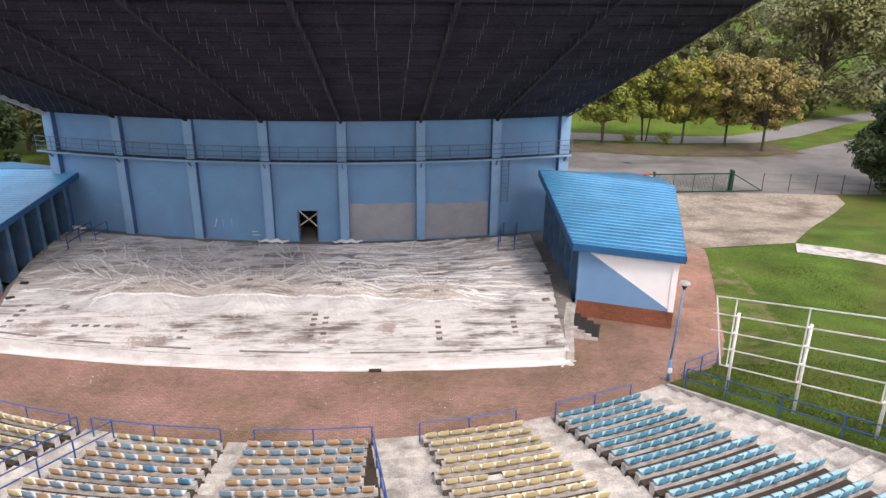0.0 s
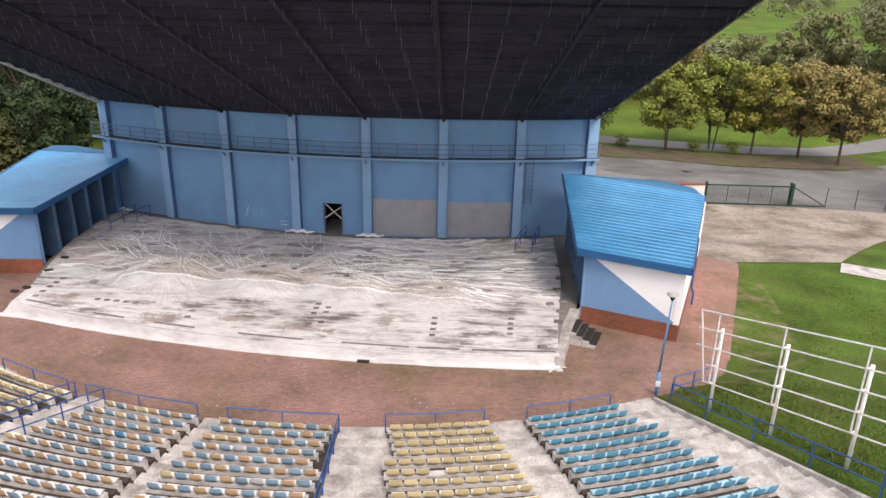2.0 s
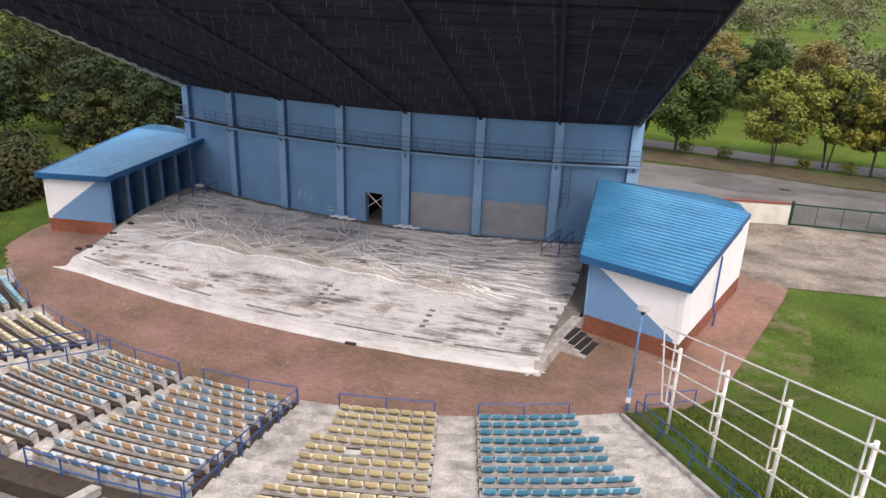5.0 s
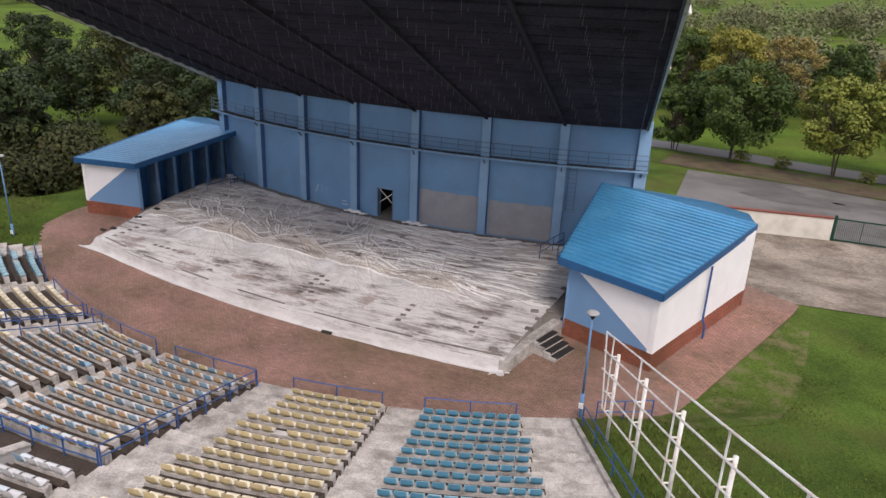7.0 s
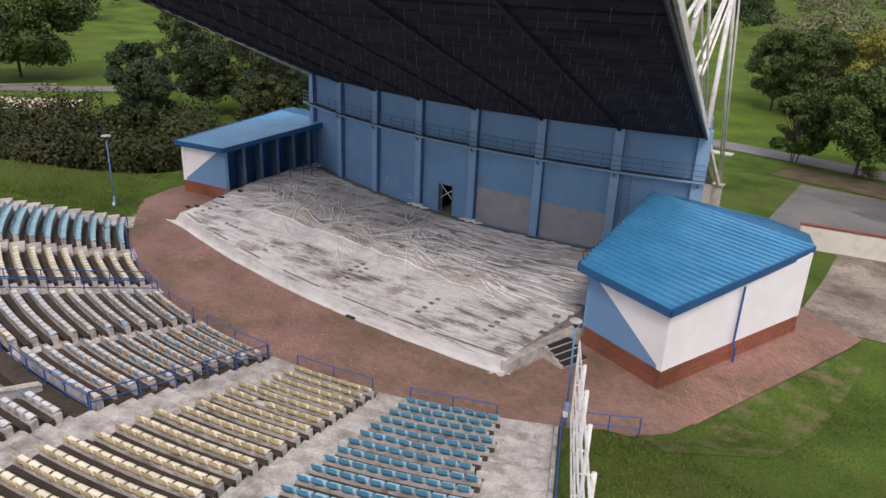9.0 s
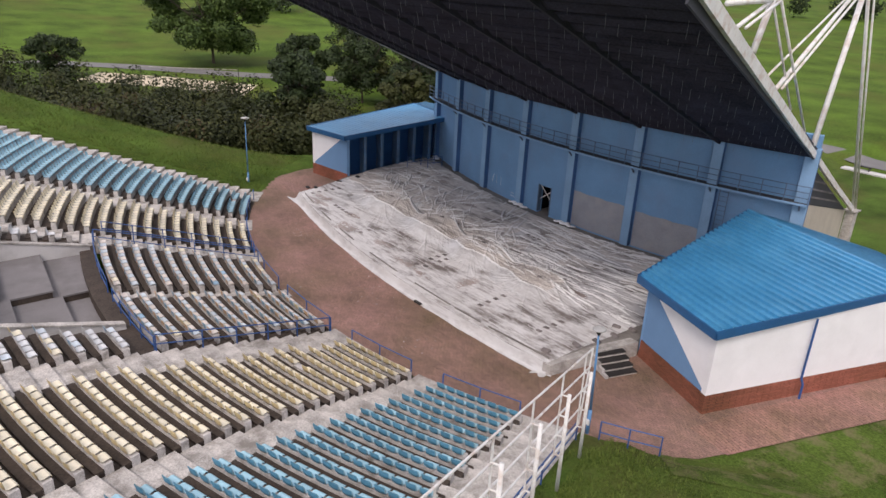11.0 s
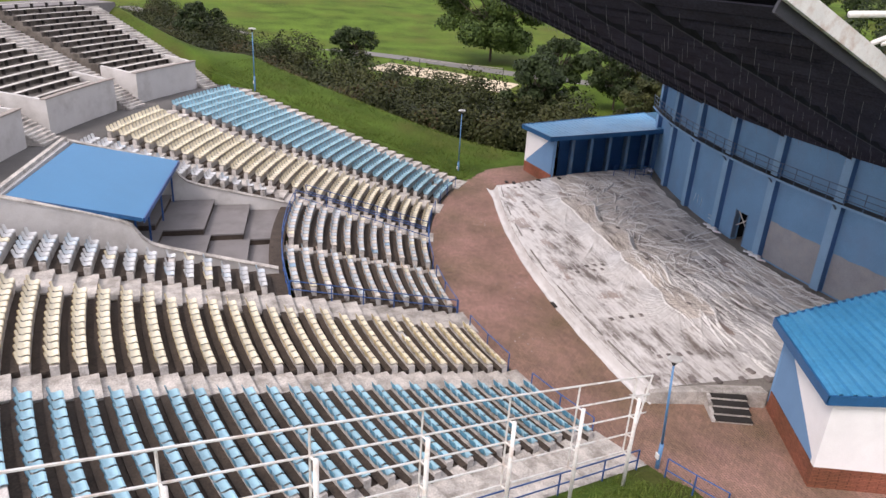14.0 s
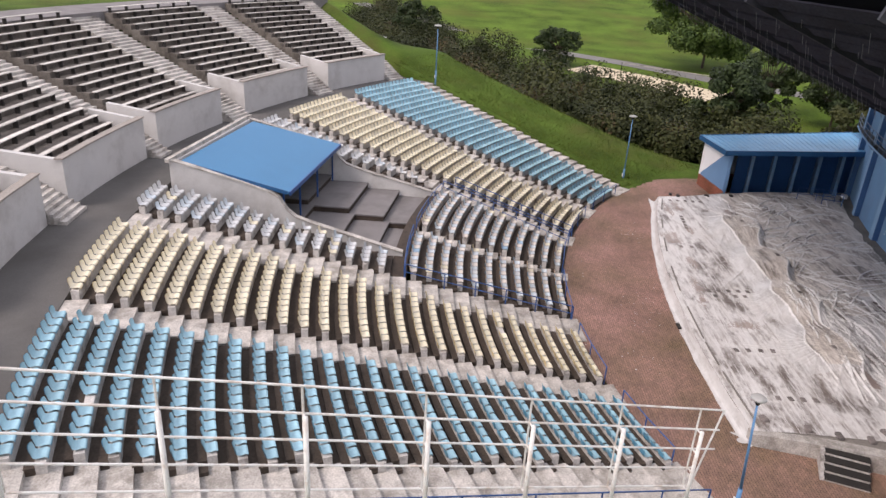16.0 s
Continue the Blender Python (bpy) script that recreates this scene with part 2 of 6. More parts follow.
def paving(name, rgb, mortar, width, height, turn=0.0, bump=0.4):
    """Laid bricks or pavers: courses with joints, each brick a little different."""
    m = material(name, rgb, 0.85, 0.2, 0.35, 12, 0)
    n, l = m.node_tree.nodes, m.node_tree.links
    b = n["Principled BSDF"]
    tc, mp, bt = n.new("ShaderNodeTexCoord"), n.new("ShaderNodeMapping"), n.new("ShaderNodeTexBrick")
    mp.inputs["Rotation"].default_value[2] = turn
    bt.inputs["Scale"].default_value = 1.0
    bt.inputs["Brick Width"].default_value, bt.inputs["Row Height"].default_value, bt.inputs["Mortar Size"].default_value = width, height, 0.009
    bt.inputs["Color1"].default_value, bt.inputs["Color2"].default_value, bt.inputs["Mortar"].default_value = (0.85, 0.85, 0.85, 1), (1.15, 1.1, 1.08, 1), (*mortar, 1)
    l.new(tc.outputs["Object"], mp.inputs["Vector"])
    l.new(mp.outputs[0], bt.inputs["Vector"])
    mul = n.new("ShaderNodeMixRGB")
    mul.blend_type = "MULTIPLY"
    mul.inputs[0].default_value = 1
    old = b.inputs["Base Color"].links[0].from_socket
    st = n.new("ShaderNodeTexNoise")
    st.inputs["Scale"].default_value, st.inputs["Detail"].default_value, st.inputs["Roughness"].default_value = 0.16, 9, 0.7
    l.new(tc.outputs["Object"], st.inputs["Vector"])
    sr = n.new("ShaderNodeValToRGB")
    sr.color_ramp.elements[0].position, sr.color_ramp.elements[1].position = 0.38, 0.66
    sr.color_ramp.elements[0].color, sr.color_ramp.elements[1].color = (1.12, 1.08, 1.08, 1), (0.58, 0.66, 0.5, 1)
    l.new(st.outputs["Fac"], sr.inputs[0])
    two = n.new("ShaderNodeMixRGB")
    two.blend_type = "MULTIPLY"
    two.inputs[0].default_value = 1
    l.new(old, mul.inputs[1])
    l.new(bt.outputs["Color"], mul.inputs[2])
    l.new(mul.outputs[0], two.inputs[1])
    l.new(sr.outputs[0], two.inputs[2])
    l.new(two.outputs[0], b.inputs["Base Color"])
    bp = n.new("ShaderNodeBump")
    bp.invert = True
    bp.inputs["Strength"].default_value, bp.inputs["Distance"].default_value = bump, 0.01
    l.new(bt.outputs["Fac"], bp.inputs["Height"])
    l.new(bp.outputs[0], b.inputs["Normal"])
    return m


M["paver"] = paving("red_brick_pavers", (0.3, 0.185, 0.155), (0.42, 0.42, 0.43), 0.24, 0.12, 0.0, 0.5)
M["path_paver"] = paving("pale_red_path_pavers", (0.33, 0.19, 0.158), (0.36, 0.3, 0.28), 0.34, 0.17, radians(19.5), 0.5)


def leaf_material(name, a, b_rgb, rough=0.6, patch_scale=0.5, speck=0.4, clump=0.85):
    m = bpy.data.materials.new(name)
    m.use_nodes = True
    n, l = m.node_tree.nodes, m.node_tree.links
    b = n["Principled BSDF"]
    b.inputs["Roughness"].default_value = rough
    b.inputs["Specular IOR Level"].default_value = 0.2
    g = n.new("ShaderNodeNewGeometry")
    tc, nz = n.new("ShaderNodeTexCoord"), n.new("ShaderNodeTexNoise")
    nz.inputs["Scale"].default_value = patch_scale
    l.new(tc.outputs["Object"], nz.inputs["Vector"])
    mx = n.new("ShaderNodeMath")
    mx.operation = "MULTIPLY_ADD"
    mx.inputs[1].default_value = speck
    l.new(g.outputs["Random Per Island"], mx.inputs[0])
    hf = n.new("ShaderNodeMath")
    hf.operation = "MULTIPLY"
    hf.inputs[1].default_value = clump
    nz.inputs["Detail"].default_value = 5
    l.new(nz.outputs["Fac"], hf.inputs[0])
    l.new(hf.outputs[0], mx.inputs[2])
    r = n.new("ShaderNodeValToRGB")
    r.color_ramp.elements[0].position, r.color_ramp.elements[1].position = 0.32, 0.92
    r.color_ramp.elements[0].color, r.color_ramp.elements[1].color = (*a, 1), (*b_rgb, 1)
    l.new(mx.outputs[0], r.inputs[0])
    l.new(r.outputs[0], b.inputs["Base Color"])
    return m


LEAF = {
    "green": leaf_material("green_leaves", (0.08, 0.108, 0.018), (0.25, 0.275, 0.052)),
    "hill": leaf_material("hillside_leaves", (0.085, 0.1, 0.048), (0.22, 0.22, 0.115)),
    "dark": leaf_material("dark_green_leaves", (0.013, 0.024, 0.009), (0.046, 0.068, 0.022)),
    "leafy": leaf_material("summer_green_leaves", (0.022, 0.045, 0.011), (0.085, 0.13, 0.028)),
    "yellow": leaf_material("yellowing_leaves", (0.13, 0.145, 0.026), (0.32, 0.28, 0.055)),
    "rust": leaf_material("rusty_autumn_leaves", (0.135, 0.12, 0.036), (0.32, 0.25, 0.085)),
    "willow": leaf_material("grey_green_leaves", (0.095, 0.108, 0.04), (0.24, 0.235, 0.1)),
    "hedge": leaf_material("hedge_leaves", (0.01, 0.017, 0.006), (0.05, 0.058, 0.018), 0.6, 0.3, 0.22, 1.05),
    "olive": leaf_material("olive_leaves", (0.022, 0.031, 0.009), (0.068, 0.072, 0.021), 0.6, 0.35, 0.22, 1.05),
    "brown": leaf_material("browning_leaves", (0.03, 0.023, 0.01), (0.1, 0.074, 0.03), 0.6, 0.35, 0.22, 1.05),
}


# ---- mesh helpers ----
def link(name, bm, mat, parent=None, smooth=False):
    me = bpy.data.meshes.new(name)
    bmesh.ops.recalc_face_normals(bm, faces=bm.faces)
    bm.to_mesh(me)
    bm.free()
    for mm in (mat if isinstance(mat, (list, tuple)) else [mat]):
        me.materials.append(mm)
    if smooth:
        me.polygons.foreach_set("use_smooth", [True] * len(me.polygons))
    ob = new(name, me)
    ob.parent = parent
    return ob


def part(name, bm, mat, parent, label="", smooth=False):
    ob = link(name, bm, mat, parent, smooth)
    return tagged(ob, label) if label else ob


def thing(name, label, category, group="", at=(0, 0, 0), rz=0.0):
    e = new(name)
    e.matrix_world = pose(*at, 0, 0, rz)
    return tagged(e, label, category, group)


def setting(name, bm, mat, label="", category="", smooth=False):
    return tagged(link(name, bm, mat, None, smooth), label, category, "", "structure")


def cell(bm, pts, quads):
    vs = [bm.verts.new(p) for p in pts]
    return [bm.faces.new([vs[i] for i in q]) for q in quads]


HEX = ((0, 3, 2, 1), (4, 5, 6, 7), (0, 1, 5, 4), (1, 2, 6, 5), (2, 3, 7, 6), (3, 0, 4, 7))


def box(bm, lo, hi, m=None):
    pts = [(lo[0], lo[1], lo[2]), (hi[0], lo[1], lo[2]), (hi[0], hi[1], lo[2]), (lo[0], hi[1], lo[2]), (lo[0], lo[1], hi[2]), (hi[0], lo[1], hi[2]), (hi[0], hi[1], hi[2]), (lo[0], hi[1], hi[2])]
    if m:
        pts = [m @ Vector(p) for p in pts]
    return cell(bm, pts, HEX)


def prism(bm, ring, z0, z1):
    """An upright prism on a ring of (x, y); z0, z1: numbers or functions of x, y."""
    f0 = z0 if callable(z0) else (lambda x, y: z0)
    f1 = z1 if callable(z1) else (lambda x, y: z1)
    k = len(ring)
    lowr = [bm.verts.new((x, y, f0(x, y))) for x, y in ring]
    top = [bm.verts.new((x, y, f1(x, y))) for x, y in ring]
    bm.faces.new(top)
    bm.faces.new(lowr[::-1])
    for i in range(k):
        bm.faces.new((lowr[i], lowr[(i + 1) % k], top[(i + 1) % k], top[i]))


def bar(bm, p, q, r=0.03, n=6, r2=None):
    """A round bar from p to q."""
    p, q = Vector(p), Vector(q)
    d = (q - p).normalized()
    u = d.orthogonal().normalized()
    v = d.cross(u)
    rings = []
    for c, rr in ((p, r), (q, r if r2 is None else r2)):
        rings.append([bm.verts.new(c + (u * math.cos(2 * math.pi * i / n) + v * math.sin(2 * math.pi * i / n)) * rr) for i in range(n)])
    for i in range(n):
        bm.faces.new((rings[0][i], rings[0][(i + 1) % n], rings[1][(i + 1) % n], rings[1][i]))
    bm.faces.new(rings[0][::-1])
    bm.faces.new(rings[1])


def beam(bm, p, q, w, h):
    """A square beam from p to q, w wide and h high."""
    p, q = Vector(p), Vector(q)
    d = (q - p).normalized()
    side = d.cross(Vector((0, 0, 1)))
    side = side.normalized() if side.length > 1e-4 else Vector((1, 0, 0))
    up = side.cross(d)
    pts = []
    for c in (p, q):
        for s, t in ((-1, -1), (1, -1), (1, 1), (-1, 1)):
            pts.append(c + side * (s * w / 2) + up * (t * h / 2))
    cell(bm, pts, HEX)


def sheet(bm, rows):
    """A grid of quads through rows of points."""
    vs = [[bm.verts.new(p) for p in row] for row in rows]
    for a, b in zip(vs, vs[1:]):
        for i in range(len(a) - 1):
            bm.faces.new((a[i], a[i + 1], b[i + 1], b[i]))


def tube(bm, pts, r, n=6):
    """One continuous round bar through a run of points."""
    pts = [Vector(p) for p in pts]
    rings = []
    for i, p in enumerate(pts):
        d = (pts[min(i + 1, len(pts) - 1)] - pts[max(i - 1, 0)]).normalized()
        side_v = d.cross(Vector((0, 0, 1))).normalized()
        up_v = side_v.cross(d)
        rings.append([p + (side_v * math.cos(a) + up_v * math.sin(a)) * r for a in [2 * math.pi * k / n for k in range(n + 1)]])
    sheet(bm, rings)


def smoothstep(x, a, b):
    t = min(1.0, max(0.0, (x - a) / (b - a)))
    return t * t * (3 - 2 * t)


# ---- plan: the seats fan round one centre, the stage wall round another ----
CX, CY = 2.7, 12.98
ROW0, PITCH, RISE, TREAD0 = 35.18, 0.838, 0.2135, 0.05
WX, WY, WR = 2.68, 53.49, 53.82
STAGE = 1.3


def stage_z(y):
    """The stage floor rakes down a little towards the seats."""
    return 1.32 + 0.048 * min(0.0, y)


HALL = 5.65


def fan(r, a, z=0.0):
    a = radians(a)
    return Vector((CX + r * math.sin(a), CY - r * math.cos(a), z))


def polar(x, y):
    return math.hypot(x - CX, y - CY), math.degrees(math.atan2(x - CX, -(y - CY)))


def wall_xy(x, out=0.0):
    """A point of the stage wall's face at x, moved out towards the seats."""
    s = (x - WX) / WR
    k = WR + out
    return WX + s * k, WY - math.sqrt(1 - s * s) * k


def wide(r, metres):
    return math.degrees(metres / r)


def ground_z(x, y):
    r, a = polar(x, y)
    fall = 0.0
    if x > 0:
        fall = -1.5 * smoothstep(y, 0, 15)
    else:
        fall = -1.0 * max(smoothstep(-x, 25, 33), smoothstep(y, 3, 14))
    fall -= 0.06
    z = fall
    up = 0.262 * max(0.0, min(r, 61) - 34.6) + 0.42 * max(0.0, min(r, 74) - 61)
    up = min(up, 12.0)
    if r > 33 and abs(a) < 100:
        out_a = 23.8 + wide(r, 2.85)
        in_a = -35.2 - wide(r, 2.85)
        if a > out_a:
            d = radians(a - out_a) * r + 0.75
            grown = up + 0.5 * smoothstep(r, 34, 37)
            z = max(z, fall + grown * (1 - smoothstep(d, 2.5, 17)))
        elif a < in_a:
            d = radians(in_a - a) * r
            low = up - (up - min(up, 7.6)) * smoothstep(d, 0, 7)
            z = fall * smoothstep(d, 7, 17) + (low - 0.05) * (1 - smoothstep(d, 6.5, 17))
        else:
            z = up - 0.75 if r > 35.3 else -0.06
            if r > 56.8:
                z = max(z, 5.3) if r > 63.5 else 5.3
            elif r > 43.0 and -13.5 < a < 2.5:
                z = 0.6
    elif r <= 33 and -24.5 < x < 22 and y < 0:
        z = -0.06
    far = math.hypot(x, y)
    z += 0.048 * max(0.0, min(far, 800) - 130) + 1.2 * noise.noise((x * 0.02, y * 0.02, 0)) * smoothstep(far, 75, 150)
    return z


# ---- ground ----
def axis_steps(lo, hi, fine_lo, fine_hi, step):
    inner = np.arange(fine_lo, fine_hi + 0.01, step)
    out_hi = fine_hi + (hi - fine_hi) * np.linspace(0, 1, 26)[1:] ** 2.2
    out_lo = fine_lo - (fine_lo - lo) * np.linspace(0, 1, 26)[1:] ** 2.2
    return [*out_lo[::-1], *inner, *out_hi]


gx, gy = axis_steps(-2200, 2200, -75, 75, 1.25), axis_steps(-1500, 2600, -75, 80, 1.25)
verts = [(x, y, ground_z(x, y)) for y in gy for x in gx]
nx = len(gx)
faces = [(j * nx + i, j * nx + i + 1, (j + 1) * nx + i + 1, (j + 1) * nx + i) for j in range(len(gy) - 1) for i in range(nx - 1)]
me = bpy.data.meshes.new("ground")
me.from_pydata(verts, [], faces)
me.materials.append(M["grass"])
me.materials.append(M["meadow"])
mid_x, mid_y = np.array(gx), np.array(gy)
me.polygons.foreach_set("material_index", [1 if mid_x[i] < -50 + 6 * math.sin(mid_y[j] * 0.2) or mid_y[j] > 51 else 0 for j in range(len(gy) - 1) for i in range(nx - 1)])
me.polygons.foreach_set("use_smooth", [True] * len(me.polygons))
tagged(new("ground", me), "green lawn and rolling meadow round the open-air theatre", "ground", "", "structure")


def patch(name, a, b, mat, lift, label, category, n=40, m=6):
    """A surface laid on the ground between two lines of points."""
    def along(line, t):
        k = t * (len(line) - 1)
        i = min(int(k), len(line) - 2)
        f = k - i
        return [line[i][c] * (1 - f) + line[i + 1][c] * f for c in (0, 1)]
    bm = bmesh.new()
    rows = []
    for j in range(m + 1):
        row = []
        for i in range(n + 1):
            p, q = along(a, i / n), along(b, i / n)
            x, y = p[0] + (q[0] - p[0]) * j / m, p[1] + (q[1] - p[1]) * j / m
            row.append((x, y, ground_z(x, y) + lift))
        rows.append(row)
    sheet(bm, rows)
    return setting(name, bm, mat, label, category, True)


def strip(name, line, width, mat, lift, label, category="road"):
    pts = [Vector((x, y, 0)) for x, y in line]
    a, b = [], []
    for i, p in enumerate(pts):
        d = (pts[min(i + 1, len(pts) - 1)] - pts[max(i - 1, 0)]).normalized()
        s = Vector((d.y, -d.x, 0)) * width / 2
        a.append(p - s)
        b.append(p + s)
    return patch(name, a, b, mat, lift, label, category, 60, 3)


# paved forecourt between the seats and the stage, and round both side buildings
bm = bmesh.new()
arc = [fan(34.7, a) for a in np.linspace(-36.5, 25.9, 40)]
edge = [(21.4, -16.2), (22.5, -15.0), (23.8, -11.8), (26.1, -5.4), (27.5, -1.4), (28.0, 0.4), (24.0, 3.0), (-23.5, 3.0), (-23.6, -2.0), (-23.3, -8.0), (-21.6, -13.4)]
ring = [(p.x, p.y) for p in arc] + edge
bm.faces.new([bm.verts.new((x, y, 0.02)) for x, y in ring])
bmesh.ops.triangulate(bm, faces=bm.faces)
setting("forecourt", bm, M["paver"], "red brick pavers between the stage and the seats", "paving")

patch("wing_path", [(21.1, -13.4), (22.3, -9.0), (24.0, -3.6), (24.9, -0.6)], [(23.1, -13.8), (24.5, -9.8), (26.3, -4.8), (27.6, -1.0)], M["path_paver"], 0.088, "paler red pavers of the path beside the stage wing", "paving")
patch("worn_lawn", [(21.3, -16.0), (22.6, -14.6), (24.0, -11.0), (25.9, -5.9), (27.2, -2.4)], [(23.0, -18.0), (26.4, -15.0), (27.4, -11.6), (28.0, -7.6), (28.4, -3.0)], M["dry_grass"], 0.03, "worn dry turf beside the paving", "lawn")
for seed, (cx0, cy0, rx, ry) in enumerate(((30.0, 33.0, 5.5, 1.5), (37.0, 34.5, 4.5, 1.0), (26.0, 36.0, 4.0, 0.8))):
    bm = bmesh.new()
    ring3 = []
    for k in range(40):
        a = k / 40 * 2 * math.pi
        f = 1 + 0.45 * noise.noise((math.cos(a) * 1.6, math.sin(a) * 1.6, seed * 7.3)) + 0.2 * noise.noise((math.cos(a) * 5, math.sin(a) * 5, seed * 3.1))
        x, y = cx0 + rx * f * math.cos(a), cy0 + ry * f * math.sin(a)
        ring3.append(bm.verts.new((x, y, ground_z(x, y) + 0.075)))
    mid = bm.verts.new((cx0, cy0, ground_z(cx0, cy0) + 0.075))
    for k in range(40):
        bm.faces.new((mid, ring3[k], ring3[(k + 1) % 40]))
    setting("asphalt_patch", bm, M["concourse"], "dark irregular patch on the parking lot's asphalt", "asphalt")
# turf meeting the outer steps of the seat fan on both sides
for edge_a, sgn in ((23.8, 1), (-35.2, -1)):
    bm = bmesh.new()
    rows = []
    for r in np.arange(34.6, 61.3, 0.6):
        a0, a1 = edge_a + sgn * wide(r, 2.08), edge_a + sgn * wide(r, 4.3)
        p, q = fan(r, a0), fan(r, a1)
        z0, z1 = TREAD0 + RISE * (r - ROW0) / PITCH + (0.24 if sgn > 0 else 0.0), ground_z(q.x, q.y) + 0.02
        z0 = max(0.02, z0)
        row = []
        for k in range(7):
            f = k / 6
            c = p.lerp(q, f)
            row.append((c.x, c.y, z0 + (z1 - z0) * smoothstep(f, 0, 1) + 0.04 * noise.noise((c.x * 1.3, c.y * 1.3, 3)) * (k > 0)))
        rows.append([(p.x, p.y, z0 - 0.8)] + row)
    sheet(bm, rows)
    setting("lawn_edge", bm, M["grass"], "turf along the outer steps of the seats", "lawn", True)

patch("parking_lot", [(18, 20), (30.5, 20.8), (40, 20.6), (60, 19), (90, 14)], [(18, 41), (30, 40), (40, 37.2), (52, 37), (90, 60)], M["asphalt"], 0.05, "patched grey asphalt of a parking lot", "parking lot")
patch("yard", [(24.5, 1.2), (27.4, 0.7), (31.0, 1.1), (35.5, 1.7), (41, 8.2), (49, 16.5)], [(24.5, 20), (29.5, 20.6), (34, 20.8), (39, 20.7), (45, 20.4), (50, 19.5)], M["yard"], 0.04, "broken pale concrete yard with dirt stains", "yard")
strip("park_road", [(-60, 54), (-20, 57), (8, 55.5), (22, 52.8), (32, 50.3), (44, 47.6), (54, 47.8), (62, 52), (75, 62), (100, 76)], 5.0, M["road"], 0.06, "narrow grey asphalt road")
strip("earth_verge", [(15, 46), (30, 43.4), (40, 40.8), (50, 40.6), (57, 41.5)], 6.4, M["earth"], 0.07, "strip of bare earth under roadside trees", "verge")
strip("side_path", [(35.0, 0.6), (38.0, -0.9), (42, -3.6), (52, -10)], 2.2, M["concrete_light"], 0.05, "pale concrete path across the lawn", "path")
strip("park_path", [(-170, -62), (-132, -31), (-108, -7), (-99, 2), (-85, 14.5), (-74, 29), (-64, 41), (-45, 56)], 5.2, M["road"], 0.06, "grey asphalt path through the meadow", "path")
patch("sand_court", [(-96, -6), (-86, 3), (-74, 12)], [(-88, -12), (-78, -2), (-66, 6)], M["sand"], 0.07, "pale sand court beside the path", "sand court")

# ---- stage ----
PILLARS = [-17.45, -12.4, -7.45, -2.58, 2.42, 7.5, 12.55, 17.4]


def front_y(x):
    """The stage's front edge: a shallow arc."""
    return 69.4 - math.sqrt(85.0 ** 2 - (x - 7.5) ** 2)


bm = bmesh.new()
ring = [(x, front_y(x)) for x in np.linspace(-15.0, 14.5, 24)]
ring += [(14.9, -13.5), (15.25, -12.0), (15.75, -10.0), (18.0, 3.2), (-18.0, 4.2), (-16.6, -7.0)]
prism(bm, ring, -0.3, lambda x, y: stage_z(y))
setting("stage_floor", bm, M["stage_wood"], "raised stage with pale concrete edge and grey floor", "stage")

# edge kerb at the stage's open right corner
kerb = thing("stage_edge_wall", "low pale concrete edge wall of the stage", "wall")
bm = bmesh.new()
prism(bm, [(14.2, -15.45), (14.62, -15.4), (15.02, -13.5), (15.4, -12.0), (15.95, -10.2), (15.4, -10.2), (14.8, -12.2)], 0.0, lambda x, y: stage_z(y) + 0.03)
part("wall_block", bm, M["concrete_light"], kerb)

# ---- stage back wall ----
wall = tagged(new("wall_back"), "tall curved blue back wall of the stage with pilasters", "wall", "", "structure")
DOOR = (-0.7, 0.56)
xs = sorted(set([-17.9, *PILLARS, *DOOR, 17.65, *np.linspace(-17.5, 17.5, 30)]))
bm = bmesh.new()
for a, b in zip(xs, xs[1:]):
    z0 = 3.38 if a >= DOOR[0] - 1e-6 and b <= DOOR[1] + 1e-6 else -1.6
    (x0, y0), (x1, y1) = wall_xy(a), wall_xy(b)
    (x2, y2), (x3, y3) = wall_xy(b, -0.45), wall_xy(a, -0.45)
    cell(bm, [(x0, y0, z0), (x1, y1, z0), (x2, y2, z0), (x3, y3, z0), (x0, y0, 10.6), (x1, y1, 10.6), (x2, y2, 10.6), (x3, y3, 10.6)], HEX)
part("wall_panel", bm, M["wall_blue"], wall)
for x in PILLARS:
    bm = bmesh.new()
    end = abs(x) > 17
    w = 0.36 if end else 0.3
    a, b = wall_xy(x - w, -0.1), wall_xy(x + w, -0.1)
    c, d = wall_xy(x + w, 0.4), wall_xy(x - w, 0.4)
    prism(bm, [a, b, c, d], STAGE, 9.9)
    bmesh.ops.bevel(bm, geom=[e for e in bm.edges if abs(e.verts[0].co.z - e.verts[1].co.z) > 1], offset=0.03, segments=1, affect="EDGES")
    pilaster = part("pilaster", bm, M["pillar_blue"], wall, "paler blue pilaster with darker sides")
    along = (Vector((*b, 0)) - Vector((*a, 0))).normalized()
    # faces turned along the wall take a darker blue: side shade as colour
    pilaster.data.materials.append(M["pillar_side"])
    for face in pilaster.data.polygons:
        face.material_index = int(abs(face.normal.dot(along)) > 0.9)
for a, b in ((2.75, 7.15), (7.85, 12.2)):
    bm = bmesh.new()
    n = 8
    lo, hi = [], []
    for i in range(n + 1):
        x = a + (b - a) * i / n
        px, py = wall_xy(x, 0.006)
        lo.append((px, py, STAGE))
        hi.append((px, py, 3.85 - (0.12 if b > 10 else 0) + 0.04 * math.sin(i * 2.1)))
    sheet(bm, [lo, hi])
    part("overpaint_patch", bm, M["patch_grey"], wall, "rectangular grey overpaint patch")
